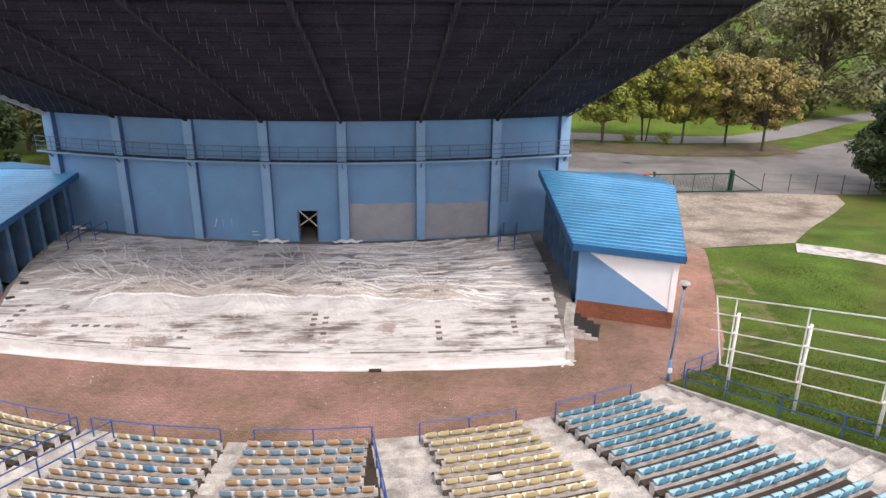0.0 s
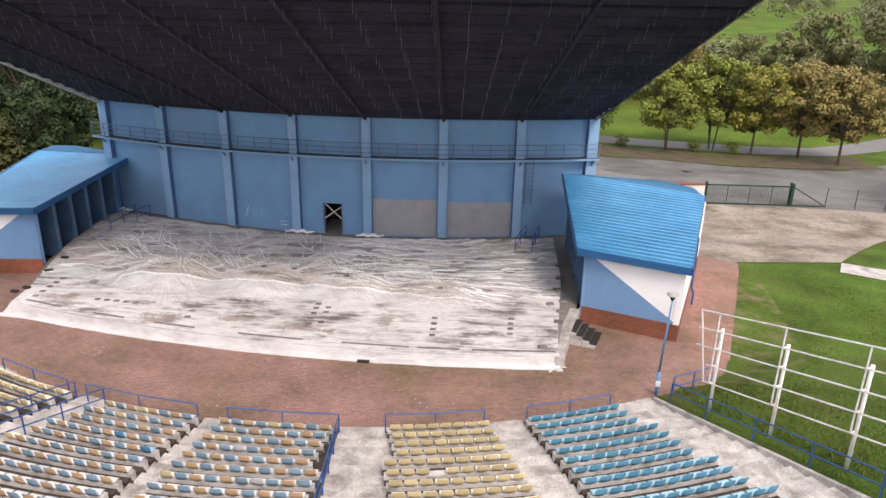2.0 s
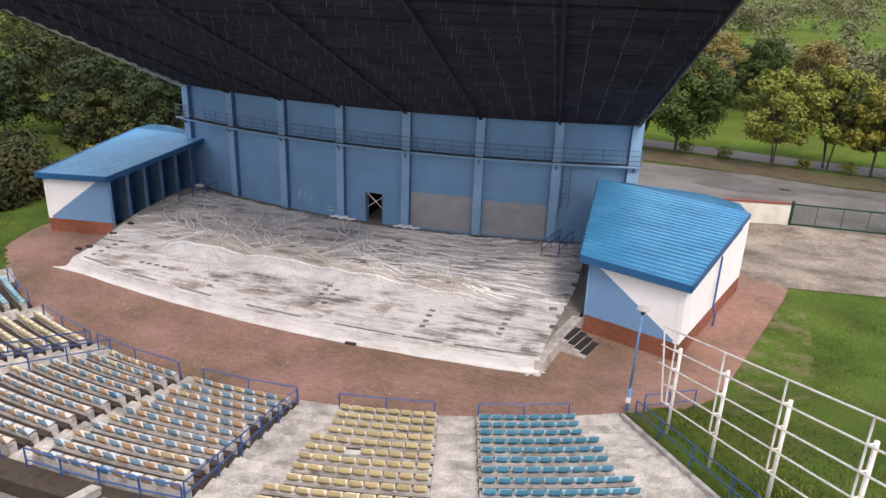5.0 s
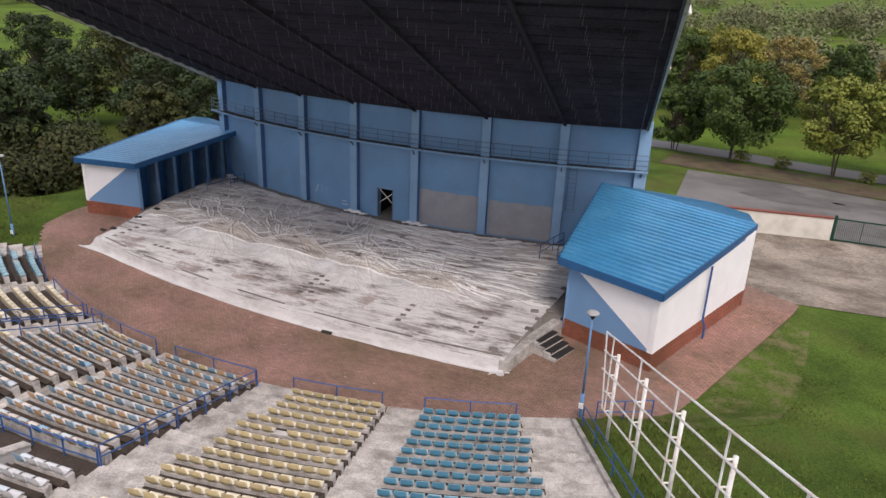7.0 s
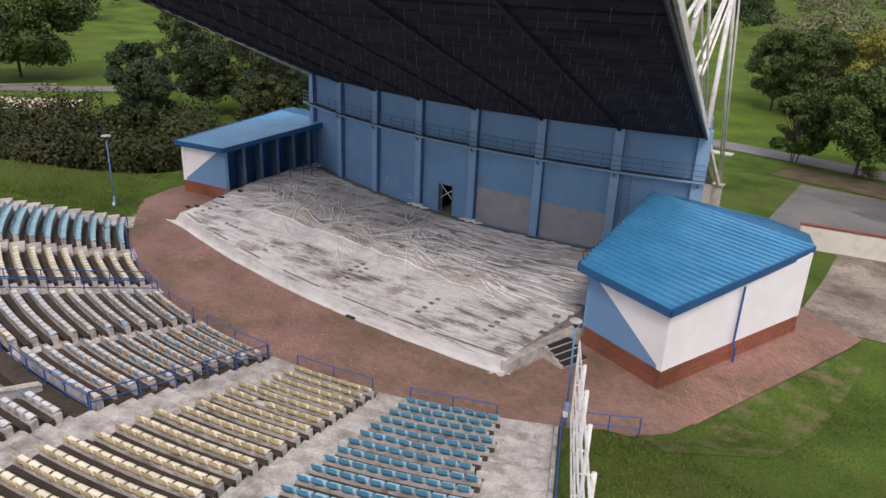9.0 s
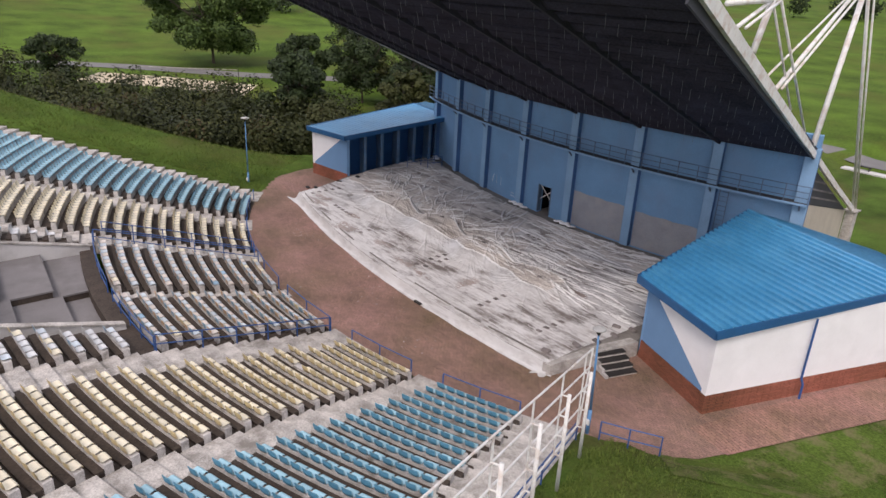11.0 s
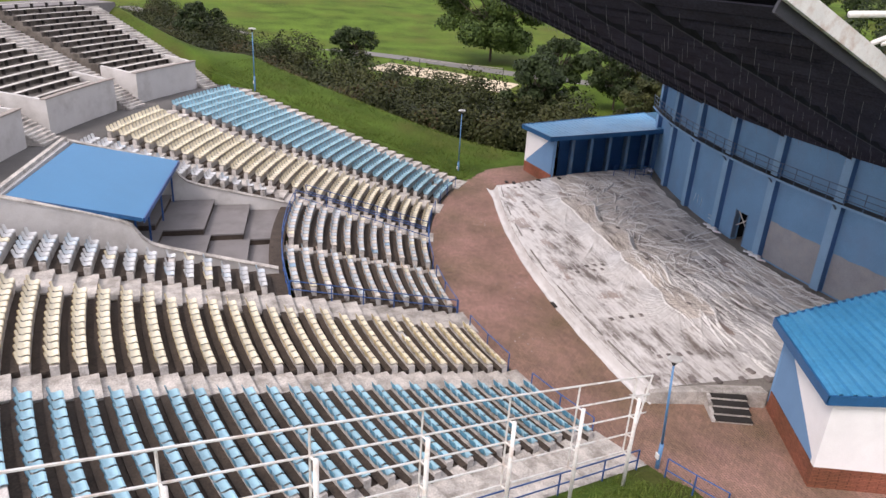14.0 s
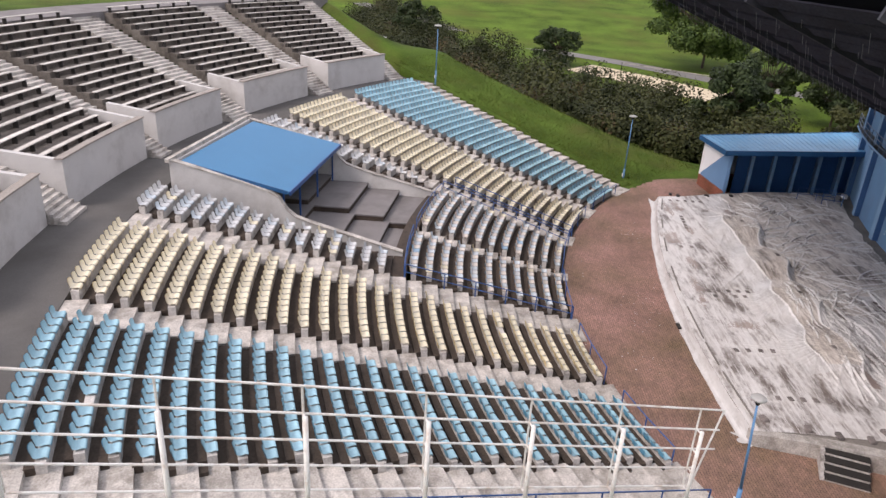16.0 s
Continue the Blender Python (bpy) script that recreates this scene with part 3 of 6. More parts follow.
# dark doorway with crossed boards
door = tagged(new("door_1"), "dark open doorway closed by crossed pale boards", "door", "", "structure")
bm = bmesh.new()
x0, y0 = wall_xy(-0.07, -0.44)
box(bm, (-0.95, y0 + 0.02, STAGE - 0.2), (0.8, y0 + 2.5, 3.6))
bmesh.ops.delete(bm, geom=[f for f in bm.faces if f.calc_center_median().y < y0 + 0.1], context="FACES")
part("dark_room", bm, M["dark_hole"], door)
for p, q in (((-0.66, 3.3), (0.5, 2.2)), ((-0.66, 2.25), (0.52, 3.1))):
    bm = bmesh.new()
    beam(bm, (p[0], -0.02, p[1]), (q[0], -0.02, q[1]), 0.03, 0.07)
    part("cross_board", bm, M["plank"], door)
for x, z0, z1 in ((-0.72, STAGE, 3.43), (0.58, STAGE, 3.43)):
    bm = bmesh.new()
    box(bm, (x - 0.04, wall_xy(x)[1] - 0.03, z0), (x + 0.04, wall_xy(x)[1] + 0.4, z1))
    part("door_jamb", bm, M["catwalk"], door)

# ---- catwalk along the wall ----
cat = thing("catwalk", "blue-grey steel catwalk with railing along the stage wall", "catwalk")
CAT = 6.82
xs = np.linspace(-18.3, 17.75, 45)
bm = bmesh.new()
top = [[(*wall_xy(x, o), z) for x in xs] for o, z in ((0.0, CAT), (0.74, CAT), (0.74, CAT - 0.05), (0.0, CAT - 0.05))]
sheet(bm, top)
part("deck", bm, M["deck"], cat, "dirty dark steel deck")
bm = bmesh.new()
sheet(bm, [[(*wall_xy(x, o), z) for x in xs] for o, z in ((0.73, CAT + 0.02), (0.79, CAT + 0.02), (0.79, CAT - 0.1), (0.73, CAT - 0.1), (0.73, CAT + 0.02))])
part("edge_beam", bm, M["pillar_blue"], cat, "pale blue edge channel")
for h in (0.36, 0.68, 1.02):
    bm = bmesh.new()
    tube(bm, [(*wall_xy(x, 0.74), CAT + h) for x in xs], 0.026, 5)
    part("rail", bm, M["catwalk"], cat)
for x in np.linspace(-18.3, 17.75, 31):
    bm = bmesh.new()
    bar(bm, (*wall_xy(x, 0.74), CAT - 0.1), (*wall_xy(x, 0.74), CAT + 1.02), 0.03, 5)
    part("post", bm, M["catwalk"], cat)
for x in PILLARS:
    bm = bmesh.new()
    beam(bm, (*wall_xy(x, 0.28), CAT - 0.55), (*wall_xy(x, 0.72), CAT - 0.12), 0.08, 0.1)
    part("bracket", bm, M["catwalk"], cat)
ladder = thing("wall_ladder", "blue steel ladder from the stage up to the catwalk", "ladder")
for dx in (-0.25, 0.25):
    bm = bmesh.new()
    bar(bm, (*wall_xy(13.3 + dx, 0.15), 3.6), (*wall_xy(13.3 + dx, 0.15), CAT), 0.025, 5)
    part("stile", bm, M["catwalk"], ladder)
for z in np.arange(3.75, CAT, 0.3):
    bm = bmesh.new()
    bar(bm, (*wall_xy(13.05, 0.15), z), (*wall_xy(13.55, 0.15), z), 0.018, 4)
    part("rung", bm, M["catwalk"], ladder)

# ---- roof over the stage ----
ROOF_OUT = 20.0


def roof_at(x, s, drop=0.0):
    """The roof's underside: x along the wall's top, s metres out towards the seats."""
    px, py = wall_xy(x, 0.0)
    k = max(-0.128, min(0.155, 0.0108 * (x - 3.5)))
    return Vector((px + k * s, py - s, 9.4 + 0.412 * s - drop))


roof = thing("stage_roof", "huge black-lined canopy roof rising over the stage towards the seats", "roof")
bm = bmesh.new()
rows = []
s_steps = [k + f for k in range(-1, int(ROOF_OUT)) for f in (0.0, 0.5, 0.56, 0.98)] + [ROOF_OUT]
for s in s_steps:
    rip = 0.17 if 0.52 < s % 1 < 0.6 else 0.04 if s % 1 > 0.9 else 0.0
    rows.append([roof_at(x, s, rip) for x in np.linspace(-17.75, 17.5, 50)])
sheet(bm, rows)
part("lining", bm, M["black"], roof, "black ribbed lining")
bm = bmesh.new()
sheet(bm, [[roof_at(x, s, -0.5) for x in np.linspace(-17.7, 17.4, 24)] for s in np.linspace(-0.6, ROOF_OUT + 0.1, 14)])
part("roof_skin", bm, M["black_steel"], roof)
for x in PILLARS[1:-1]:
    bm = bmesh.new()
    pts = [roof_at(x, s, 0.1) for s in np.linspace(-0.2, ROOF_OUT, 9)]
    for p, q in zip(pts, pts[1:]):
        beam(bm, p, q, 0.18, 0.34)
    part("main_beam", bm, M["roof_beam"], roof)
for s in np.arange(1.2, ROOF_OUT, 2.1):
    bm = bmesh.new()
    pts = [roof_at(x, s, 0.06) for x in np.linspace(-17.7, 17.4, 22)]
    for p, q in zip(pts, pts[1:]):
        beam(bm, p, q, 0.07, 0.08)
    part("purlin", bm, M["black"], roof)
for x in (-17.72, 17.5):
    bm = bmesh.new()
    pts = [roof_at(x, s, -0.12) for s in np.linspace(-0.6, ROOF_OUT, 9)]
    for p, q in zip(pts, pts[1:]):
        beam(bm, p, q, 0.1, 0.62)
    part("edge_plate", bm, M["black_steel"], roof, "black plate along the roof's edge")
pts = [roof_at(-17.95, s, 0.1 if k % 2 else -0.55) for k, s in enumerate(np.arange(6.0, ROOF_OUT, 0.42))]
for p, q in zip(pts, pts[1:]):
    bm = bmesh.new()
    bar(bm, p, q, 0.028, 5)
    part("lattice_bar", bm, M["black_steel"], roof)
for drop in (0.1, -0.55):
    bm = bmesh.new()
    bar(bm, roof_at(-17.95, 6.0, drop), roof_at(-17.95, ROOF_OUT, drop), 0.04, 6)
    part("lattice_chord", bm, M["black_steel"], roof)
rng = random.Random(5)
bm = bmesh.new()
for x in np.arange(-17.0, 17.3, 1.22):
    for s in np.arange(0.7, ROOF_OUT - 0.5, 1.0):
        if rng.random() < 0.12:
            continue
        p = roof_at(x + rng.uniform(-0.03, 0.03), s + rng.uniform(-0.06, 0.06), 0.05)
        ln = rng.uniform(0.5, 0.75) if rng.random() < 0.85 else rng.uniform(0.2, 0.4)
        bar(bm, p, p - Vector((0.012 * (x - 3) * ln, -0.25 * ln, ln)), 0.0075, 3)
rods = part("hanger_rods", bm, M["pale_rod"], roof, "many short pale hanger rods")
rods["kind"] = "stuff"

# white steel edge girders and masts, one at each end
for side in (1, -1):
    tr = thing("roof_truss", "white steel truss and mast carrying the roof's end", "truss")
    def at_edge(y, z, side=side):
        # the edge runs outwards a little towards the seats
        if side > 0:
            return Vector((17.6 + (1.2 - y) * 0.16, y, z))
        return Vector((-17.75 - (1.2 - y) * 0.12, y + 2.0, z - 0.25))

    def on_girder(y, up=0.25):
        return at_edge(y, 9.75 + 0.435 * (1.2 - y) + up)
    foot = at_edge(16.9, 3.05)
    bm = bmesh.new()
    line = [(foot, 0.36), (on_girder(9.0, 0), 0.36), (on_girder(1.2, 0), 0.36), (on_girder(-1.3, 0), 0.38), (on_girder(-8.6, 0), 0.48), (on_girder(-13.9, 0), 0.52), (on_girder(-18.2, 0), 0.54)]
    for (p, w0), (q, w1) in zip(line, line[1:]):
        beam(bm, p - Vector((0, 0, 0.1)), q - Vector((0, 0, 0.1)), 0.18, (w0 + w1) / 2)
    part("edge_girder", bm, M["white_steel"], tr)
    mast, node = at_edge(5.3, 18.9) - Vector((0.4 * side, 0, 0)), at_edge(-11.0, 17.6)
    n1, n2, n3, n4, n5, n6 = (on_girder(y) for y in (-14.2, -12.0, -8.1, -5.2, -1.8, 0.6))
    side_step = Vector((0.28 * side, 0.1, 0))
    for p, q, r in ((node, n1, 0.08), (node + side_step, n1 + side_step, 0.06), (node, n2, 0.13), (node, n4, 0.05), (node + side_step, n5, 0.06), (mast, n3, 0.1), (mast + side_step, n3 + side_step * 0.7, 0.06), (mast, on_girder(-9.6), 0.05),
                    (mast, n6, 0.15), (at_edge(-15.5, 17.5), node, 0.1), (node, mast, 0.1), (mast, foot, 0.1), (mast + side_step, foot + side_step * 0.6, 0.06)):
        bm = bmesh.new()
        bar(bm, p, q, r, 10)
        part("truss_member", bm, M["white_steel"], tr, "", True)
    bm = bmesh.new()
    box(bm, (foot.x - 0.32, foot.y - 0.32, -2.2), (foot.x + 0.32, foot.y + 0.32, foot.z - 0.22))
    box(bm, (foot.x - 0.45, foot.y - 0.45, foot.z - 0.22), (foot.x + 0.45, foot.y + 0.45, foot.z - 0.12))
    part("footing", bm, M["concrete_light"], tr, "pale concrete pier under the girder's foot")
    annex = thing("rear_annex", "beige annex with black cladding behind the stage wall", "building")
    bm = bmesh.new()
    ins = Vector((-0.35 * side, 0, 0))
    a1, a2, a3 = at_edge(2.2, 6.5) + ins, at_edge(16.2, 2.95) + ins, at_edge(2.2, 9.0) + ins
    step_in = Vector((-0.2 * side, 0, 0))
    cell(bm, [a1, a2, a3, a1 + step_in, a2 + step_in, a3 + step_in], ((0, 1, 2), (5, 4, 3), (0, 3, 4, 1), (1, 4, 5, 2), (2, 5, 3, 0)))
    part("cladding", bm, M["black_steel"], annex, "black sheet cladding")
    for f in (0.25, 0.5, 0.75):
        bm = bmesh.new()
        p, q = a1.lerp(a3, f * 0.8), a2.lerp(a3, f * 0.8)
        beam(bm, p, q, 0.06, 0.1)
        part("batten", bm, M["concrete_grey"], annex)
    bm = bmesh.new()
    w1, w2 = at_edge(2.2, -2.0) + ins, at_edge(16.2, -2.0) + ins
    t1, t2 = at_edge(2.2, 6.48) + ins, at_edge(16.2, 2.93) + ins
    thick = Vector((-0.3 * side, 0, 0))
    cell(bm, [w1, w2, w2 + thick, w1 + thick, t1, t2, t2 + thick, t1 + thick], HEX)
    part("annex_wall", bm, M["annex_beige"], annex)

# ---- side buildings ----
def plane3(p, q, r):
    p, q, r = Vector(p), Vector(q), Vector(r)
    n = (q - p).cross(r - p)
    return lambda x, y: p.z - (n.x * (x - p.x) + n.y * (y - p.y)) / n.z


def wall_run(bm, a, b, z0, z1, t=0.3):
    """An upright wall from a to b with its thickness on the left hand."""
    d = (Vector((*b, 0)) - Vector((*a, 0))).normalized()
    n = Vector((-d.y, d.x, 0)) * t
    f0 = z0 if callable(z0) else (lambda x, y: z0)
    f1 = z1 if callable(z1) else (lambda x, y: z1)
    ring = [a, b, (b[0] + n.x, b[1] + n.y), (a[0] + n.x, a[1] + n.y)]
    cell(bm, [(x, y, f0(x, y)) for x, y in ring] + [(x, y, f1(x, y)) for x, y in ring], HEX)


BRICK = paving("red_plinth_bricks", (0.3, 0.11, 0.075), (0.55, 0.5, 0.45), 0.26, 0.077)
bn, bl = BRICK.node_tree.nodes, BRICK.node_tree.links
for node in bn:
    if node.type == "MAPPING":
        node.inputs["Rotation"].default_value = (radians(90), 0, 0)


def build_wing(mirror):
    """A stage wing: brick plinth, plaster split into a blue and a white field, open bays to the stage, blue sheet roof."""
    def P(x, y):
        if not mirror:
            return (x, y)
        # the opposite wing is a little longer and stands squarer to the wall
        a, d = (x - 15.45) / 5.5, (y + 10.4 + 2.05 * (x - 15.45) / 5.5) / 10.05
        return (-16.63 - 5.48 * a + 0.62 * d, -7.36 - 0.5 * a + 11.17 * d)

    b = thing("stage_wing", "blue and white stage building with brick plinth and sheet roof", "building")
    A, B, C, D, E2 = P(15.95, -10.1), P(20.83, -12.05), P(24.75, -1.0), P(22.0, -0.5), P(16.3, -0.5)
    flip = (lambda q: q) if not mirror else (lambda q: q[::-1])
    # plinths
    for p, q in ((A, B), (B, C), (C, D)):
        bm = bmesh.new()
        wall_run(bm, *flip((p, q)), -0.3, 1.0, 0.36)
        part("plinth", bm, BRICK, b, "red brick plinth")
    roofz = plane3((15.45, -10.4, 4.42), (20.95, -12.5, 4.36), (15.45, -0.35, 6.05)) if not mirror else plane3((-16.63, -7.36, 4.45), (-22.11, -7.86, 4.33), (-16.01, 3.81, 5.45))
    z_fi, z_fo, z_bi, z_bo, z_k = (4.45, 4.36, 6.06, 4.95, 5.6) if not mirror else (4.47, 4.35, 5.3, 4.78, 5.12)

    def ruled(t, j):
        return (1 - t) * ((1 - j) * z_fi + j * z_fo) + t * ((1 - j) * z_bi + j * z_bo)

    def under_at(x, y):
        t = 0.5
        for _ in range(4):
            j = (x - 15.45) / (5.5 + 3.8 * t)
            t = (y + 10.4 + 2.1 * j) / (10.05 + 1.75 * j)
        return ruled(min(1.05, max(0, t)), min(1, max(0, j))) - 0.22

    def under(x, y):
        return roofz(x, y) - 0.3

    def wing_wall(bm, p, q, z0, n=6, t=0.3):
        d = Vector((q[0] - p[0], q[1] - p[1], 0)).normalized()
        off = Vector((-d.y, d.x, 0)) * t
        for k in range(n):
            a = (p[0] + (q[0] - p[0]) * k / n, p[1] + (q[1] - p[1]) * k / n)
            c = (p[0] + (q[0] - p[0]) * (k + 1) / n, p[1] + (q[1] - p[1]) * (k + 1) / n)
            loc = [a, c, (c[0] + off.x, c[1] + off.y), (a[0] + off.x, a[1] + off.y)]
            zs = [under_at(*loc[0]), under_at(*loc[1])]
            w = [P(*v) for v in loc]
            cell(bm, [(x, y, z0) for x, y in w] + [(w[0][0], w[0][1], zs[0]), (w[1][0], w[1][1], zs[1]), (w[2][0], w[2][1], zs[1]), (w[3][0], w[3][1], zs[0])], HEX)
    # front wall: blue triangle below the diagonal, white above
    def on(t, z):
        return (A[0] + (B[0] - A[0]) * t, A[1] + (B[1] - A[1]) * t, z)
    nrm = Vector((A[1] - B[1], B[0] - A[0], 0)).normalized() * (1 if not mirror else -1)
    def front(pts, mat, label):
        bm = bmesh.new()
        k = len(pts)
        f = [bm.verts.new(Vector(p) + nrm * 0.03) for p in pts]
        g = [bm.verts.new(Vector(p) + nrm * 0.3) for p in pts]
        bm.faces.new(f)
        bm.faces.new(g[::-1])
        for i in range(k):
            bm.faces.new((f[i], f[(i + 1) % k], g[(i + 1) % k], g[i]))
        part("front_plaster", bm, mat, b, label)
    zt = 4.05
    dg = 0.06 if not mirror else 0.14
    front([on(0, 1.0), on(0.985, 1.0), on(dg, zt), on(0, zt)], M["plaster_blue"], "mid-blue plaster field under the diagonal")
    front([on(0.985, 1.0), on(1, 1.0), on(1, zt), on(dg, zt)], M["plaster_white"], "white plaster field above the diagonal")
    for p, q, z0 in (((20.83, -12.05), (24.75, -1.0), 1.0), ((24.75, -1.0), (22.0, -0.5), 1.0), ((22.0, -0.5), (16.3, -0.5), -1.5)):
        bm = bmesh.new()
        wing_wall(bm, p, q, z0)
        bmesh.ops.remove_doubles(bm, verts=bm.verts[:], dist=0.002)
        part("side_plaster", bm, M["plaster_white"], b, "white plaster wall")
    # stage side: deep blue fins with dark bays between
    n = 6
    # the back's blue is deepened to hold the shade of the bays' depth
    bm = bmesh.new()
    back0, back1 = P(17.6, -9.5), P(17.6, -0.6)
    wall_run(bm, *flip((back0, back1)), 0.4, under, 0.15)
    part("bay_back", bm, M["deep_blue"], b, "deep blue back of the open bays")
    for i in range(n + 1):
        t = i / n
        x, y = P(15.95, -10.0 + 9.3 * t)
        x2, y2 = P(17.6, -10.0 + 9.3 * t)
        bm = bmesh.new()
        d = Vector((x2 - x, y2 - y, 0)).normalized()
        s = Vector((-d.y, d.x, 0)) * 0.12
        ringf = [(x - s.x, y - s.y), (x2 - s.x, y2 - s.y), (x2 + s.x, y2 + s.y), (x + s.x, y + s.y)]
        prism(bm, ringf, 0.4, under)
        part("fin", bm, M["plaster_blue"] if i == 0 else M["fin_blue"], b, "")
    # roof sheet with raised ribs running across, folded at the outer back
    bm = bmesh.new()
    u0, u1 = Vector((*P(15.45, -10.45), 0)), Vector((*P(20.95, -12.5), 0))
    far0, far1 = Vector((*P(15.45, -0.35), 0)), Vector((*P(24.75, -0.7), 0))
    rows = []
    ribs, rib_up = (30, 0.03) if mirror else (24, 0.13)
    for i in range(ribs):
        for f, up in ((0.0, 0.0), (0.56, 0.0), (0.6, rib_up), (0.9, rib_up), (0.94, 0.0)):
            t = (i + f) / ribs
            p, q = u0.lerp(far0, t), u1.lerp(far1, t)
            row = []
            for j in range(11):
                c = p.lerp(q, j / 10)
                zz = ruled(t, j / 10)
                row.append((c.x, c.y, zz + up))
            rows.append(row)
    sheet(bm, rows)
    part("roof_sheet", bm, M["roof_blue"], b, "blue ribbed metal roof sheet")
    edges = [[Vector(r[0]) for r in rows[::15]] + [Vector(rows[-1][0])], [Vector(r[-1]) for r in rows[::15]] + [Vector(rows[-1][-1])], [Vector(p) for p in rows[0]], [Vector(p) for p in rows[-1]]]
    for line in edges:
        bm = bmesh.new()
        run = (line[-1] - line[0]).normalized()
        out_v = Vector((run.y, -run.x, 0)) * 0.045
        sheet(bm, [[p + out_v * sx + Vector((0, 0, dz)) for p in line] for sx, dz in ((-1, -0.34), (1, -0.34), (1, 0.06), (-1, 0.06), (-1, -0.34))])
        part("fascia", bm, M["fascia_blue"], b, "dark blue fascia")
    # short hipped strip behind the ridge
    bm = bmesh.new()
    b_in, b_out = rows[-1][0], rows[-1][-1]
    kx, ky = P(22.1, 0.7)
    k2x, k2y = P(16.6, 0.2)
    cx, cy = P(24.2, 0.35)
    ring2 = [bm.verts.new(p) for p in (b_in, b_out, (cx, cy, (z_k + 2 * z_bo) / 3 + 0.12), (kx, ky, z_k), (k2x, k2y, z_bi - 0.12))]
    for tri3 in ((0, 1, 2), (0, 2, 3), (0, 3, 4)):
        bm.faces.new([ring2[q] for q in tri3])
    bmesh.ops.solidify(bm, geom=bm.faces[:], thickness=0.06)
    part("roof_hip", bm, M["roof_blue"], b, "smooth blue sheet behind the ridge")
    # downpipe on the outer wall
    bm = bmesh.new()
    ox, oy = P(22.78, -7.0)
    bar(bm, (ox, oy, 4.2), (ox, oy, 1.1), 0.055, 8)
    bar(bm, (ox, oy, 1.1), (ox + (0.15 if not mirror else -0.15), oy - 0.05, 0.8), 0.055, 8)
    bar(bm, (ox + (0.15 if not mirror else -0.15), oy - 0.05, 0.8), (ox + (0.15 if not mirror else -0.15), oy - 0.05, 0.05), 0.055, 8)
    part("downpipe", bm, M["rail_blue"], b, "blue downpipe")
    return b


build_wing(False)
build_wing(True)


# ---- seating terraces ----
LAST = 26
AISLE = 1.6


def lerp_a(f, r):
    return f(r) if callable(f) else f


def at_x(x, r):
    """The angle at which the arc of radius r crosses a straight aisle at x."""
    return math.degrees(math.asin((x - CX) / r))


BLOCKS = {
    # name: (from angle, to angle, first row, last row, colours, the side on which the benches start flush)
    "A": (lambda r: 13.75 + wide(r, AISLE), 23.5, 0, LAST, ["seat_blue"], -1),
    "B": (6.55, 13.75, 0, LAST, ["seat_yellow"], 1),
    "C2": (lambda r: at_x(-0.05, r), lambda r: 6.55 - wide(r, 1.9), 0, 10, ["seat_orange", "seat_pale", "seat_deep"], -1),
    "C1": (lambda r: -16.4 + wide(r, AISLE), lambda r: at_x(-1.05, r), 0, 10, ["seat_orange", "seat_pale", "seat_deep"], 1),
    "W2": (1.15, lambda r: 6.55 - wide(r, 1.75), 12, LAST, ["seat_white", "seat_pale", "seat_yellow"], 1),
    "W1": (lambda r: -16.4 + wide(r, AISLE), lambda r: -13.45 + (r - 44.2) * 0.29 - wide(r, 0.5), 12, LAST, ["seat_white", "seat_white", "seat_pale"], -1),
    "D": (-24.4, -16.4, 0, LAST, ["seat_yellow"], 1),
    "E": (-35.2, lambda r: -24.4 - wide(r, AISLE), 0, LAST, ["seat_blue"], 1),
}


def row_r(i):
    return ROW0 + PITCH * i


def tread_z(i):
    return TREAD0 + RISE * i


def arc_slab(bm, r0, r1, a0, a1, z0, z1, n):
    """A curved slab between two radii and two angles."""
    inner = [fan(r0, a0 + (a1 - a0) * k / n) for k in range(n + 1)]
    outer = [fan(r1, a0 + (a1 - a0) * k / n) for k in range(n + 1)]
    def up(p, z):
        return bm.verts.new((p.x, p.y, z))
    il, ih, ol, oh = [[up(p, z) for p in line] for line, z in ((inner, z0), (inner, z1), (outer, z0), (outer, z1))]
    for k in range(n):
        bm.faces.new((ih[k], ih[k + 1], oh[k + 1], oh[k]))
        bm.faces.new((il[k], il[k + 1], ih[k + 1], ih[k]))
        bm.faces.new((ol[k + 1], ol[k], oh[k], oh[k + 1]))
    bm.faces.new((il[0], ih[0], oh[0], ol[0]))
    bm.faces.new((il[n], ol[n], oh[n], ih[n]))


SEAT_W = 0.517


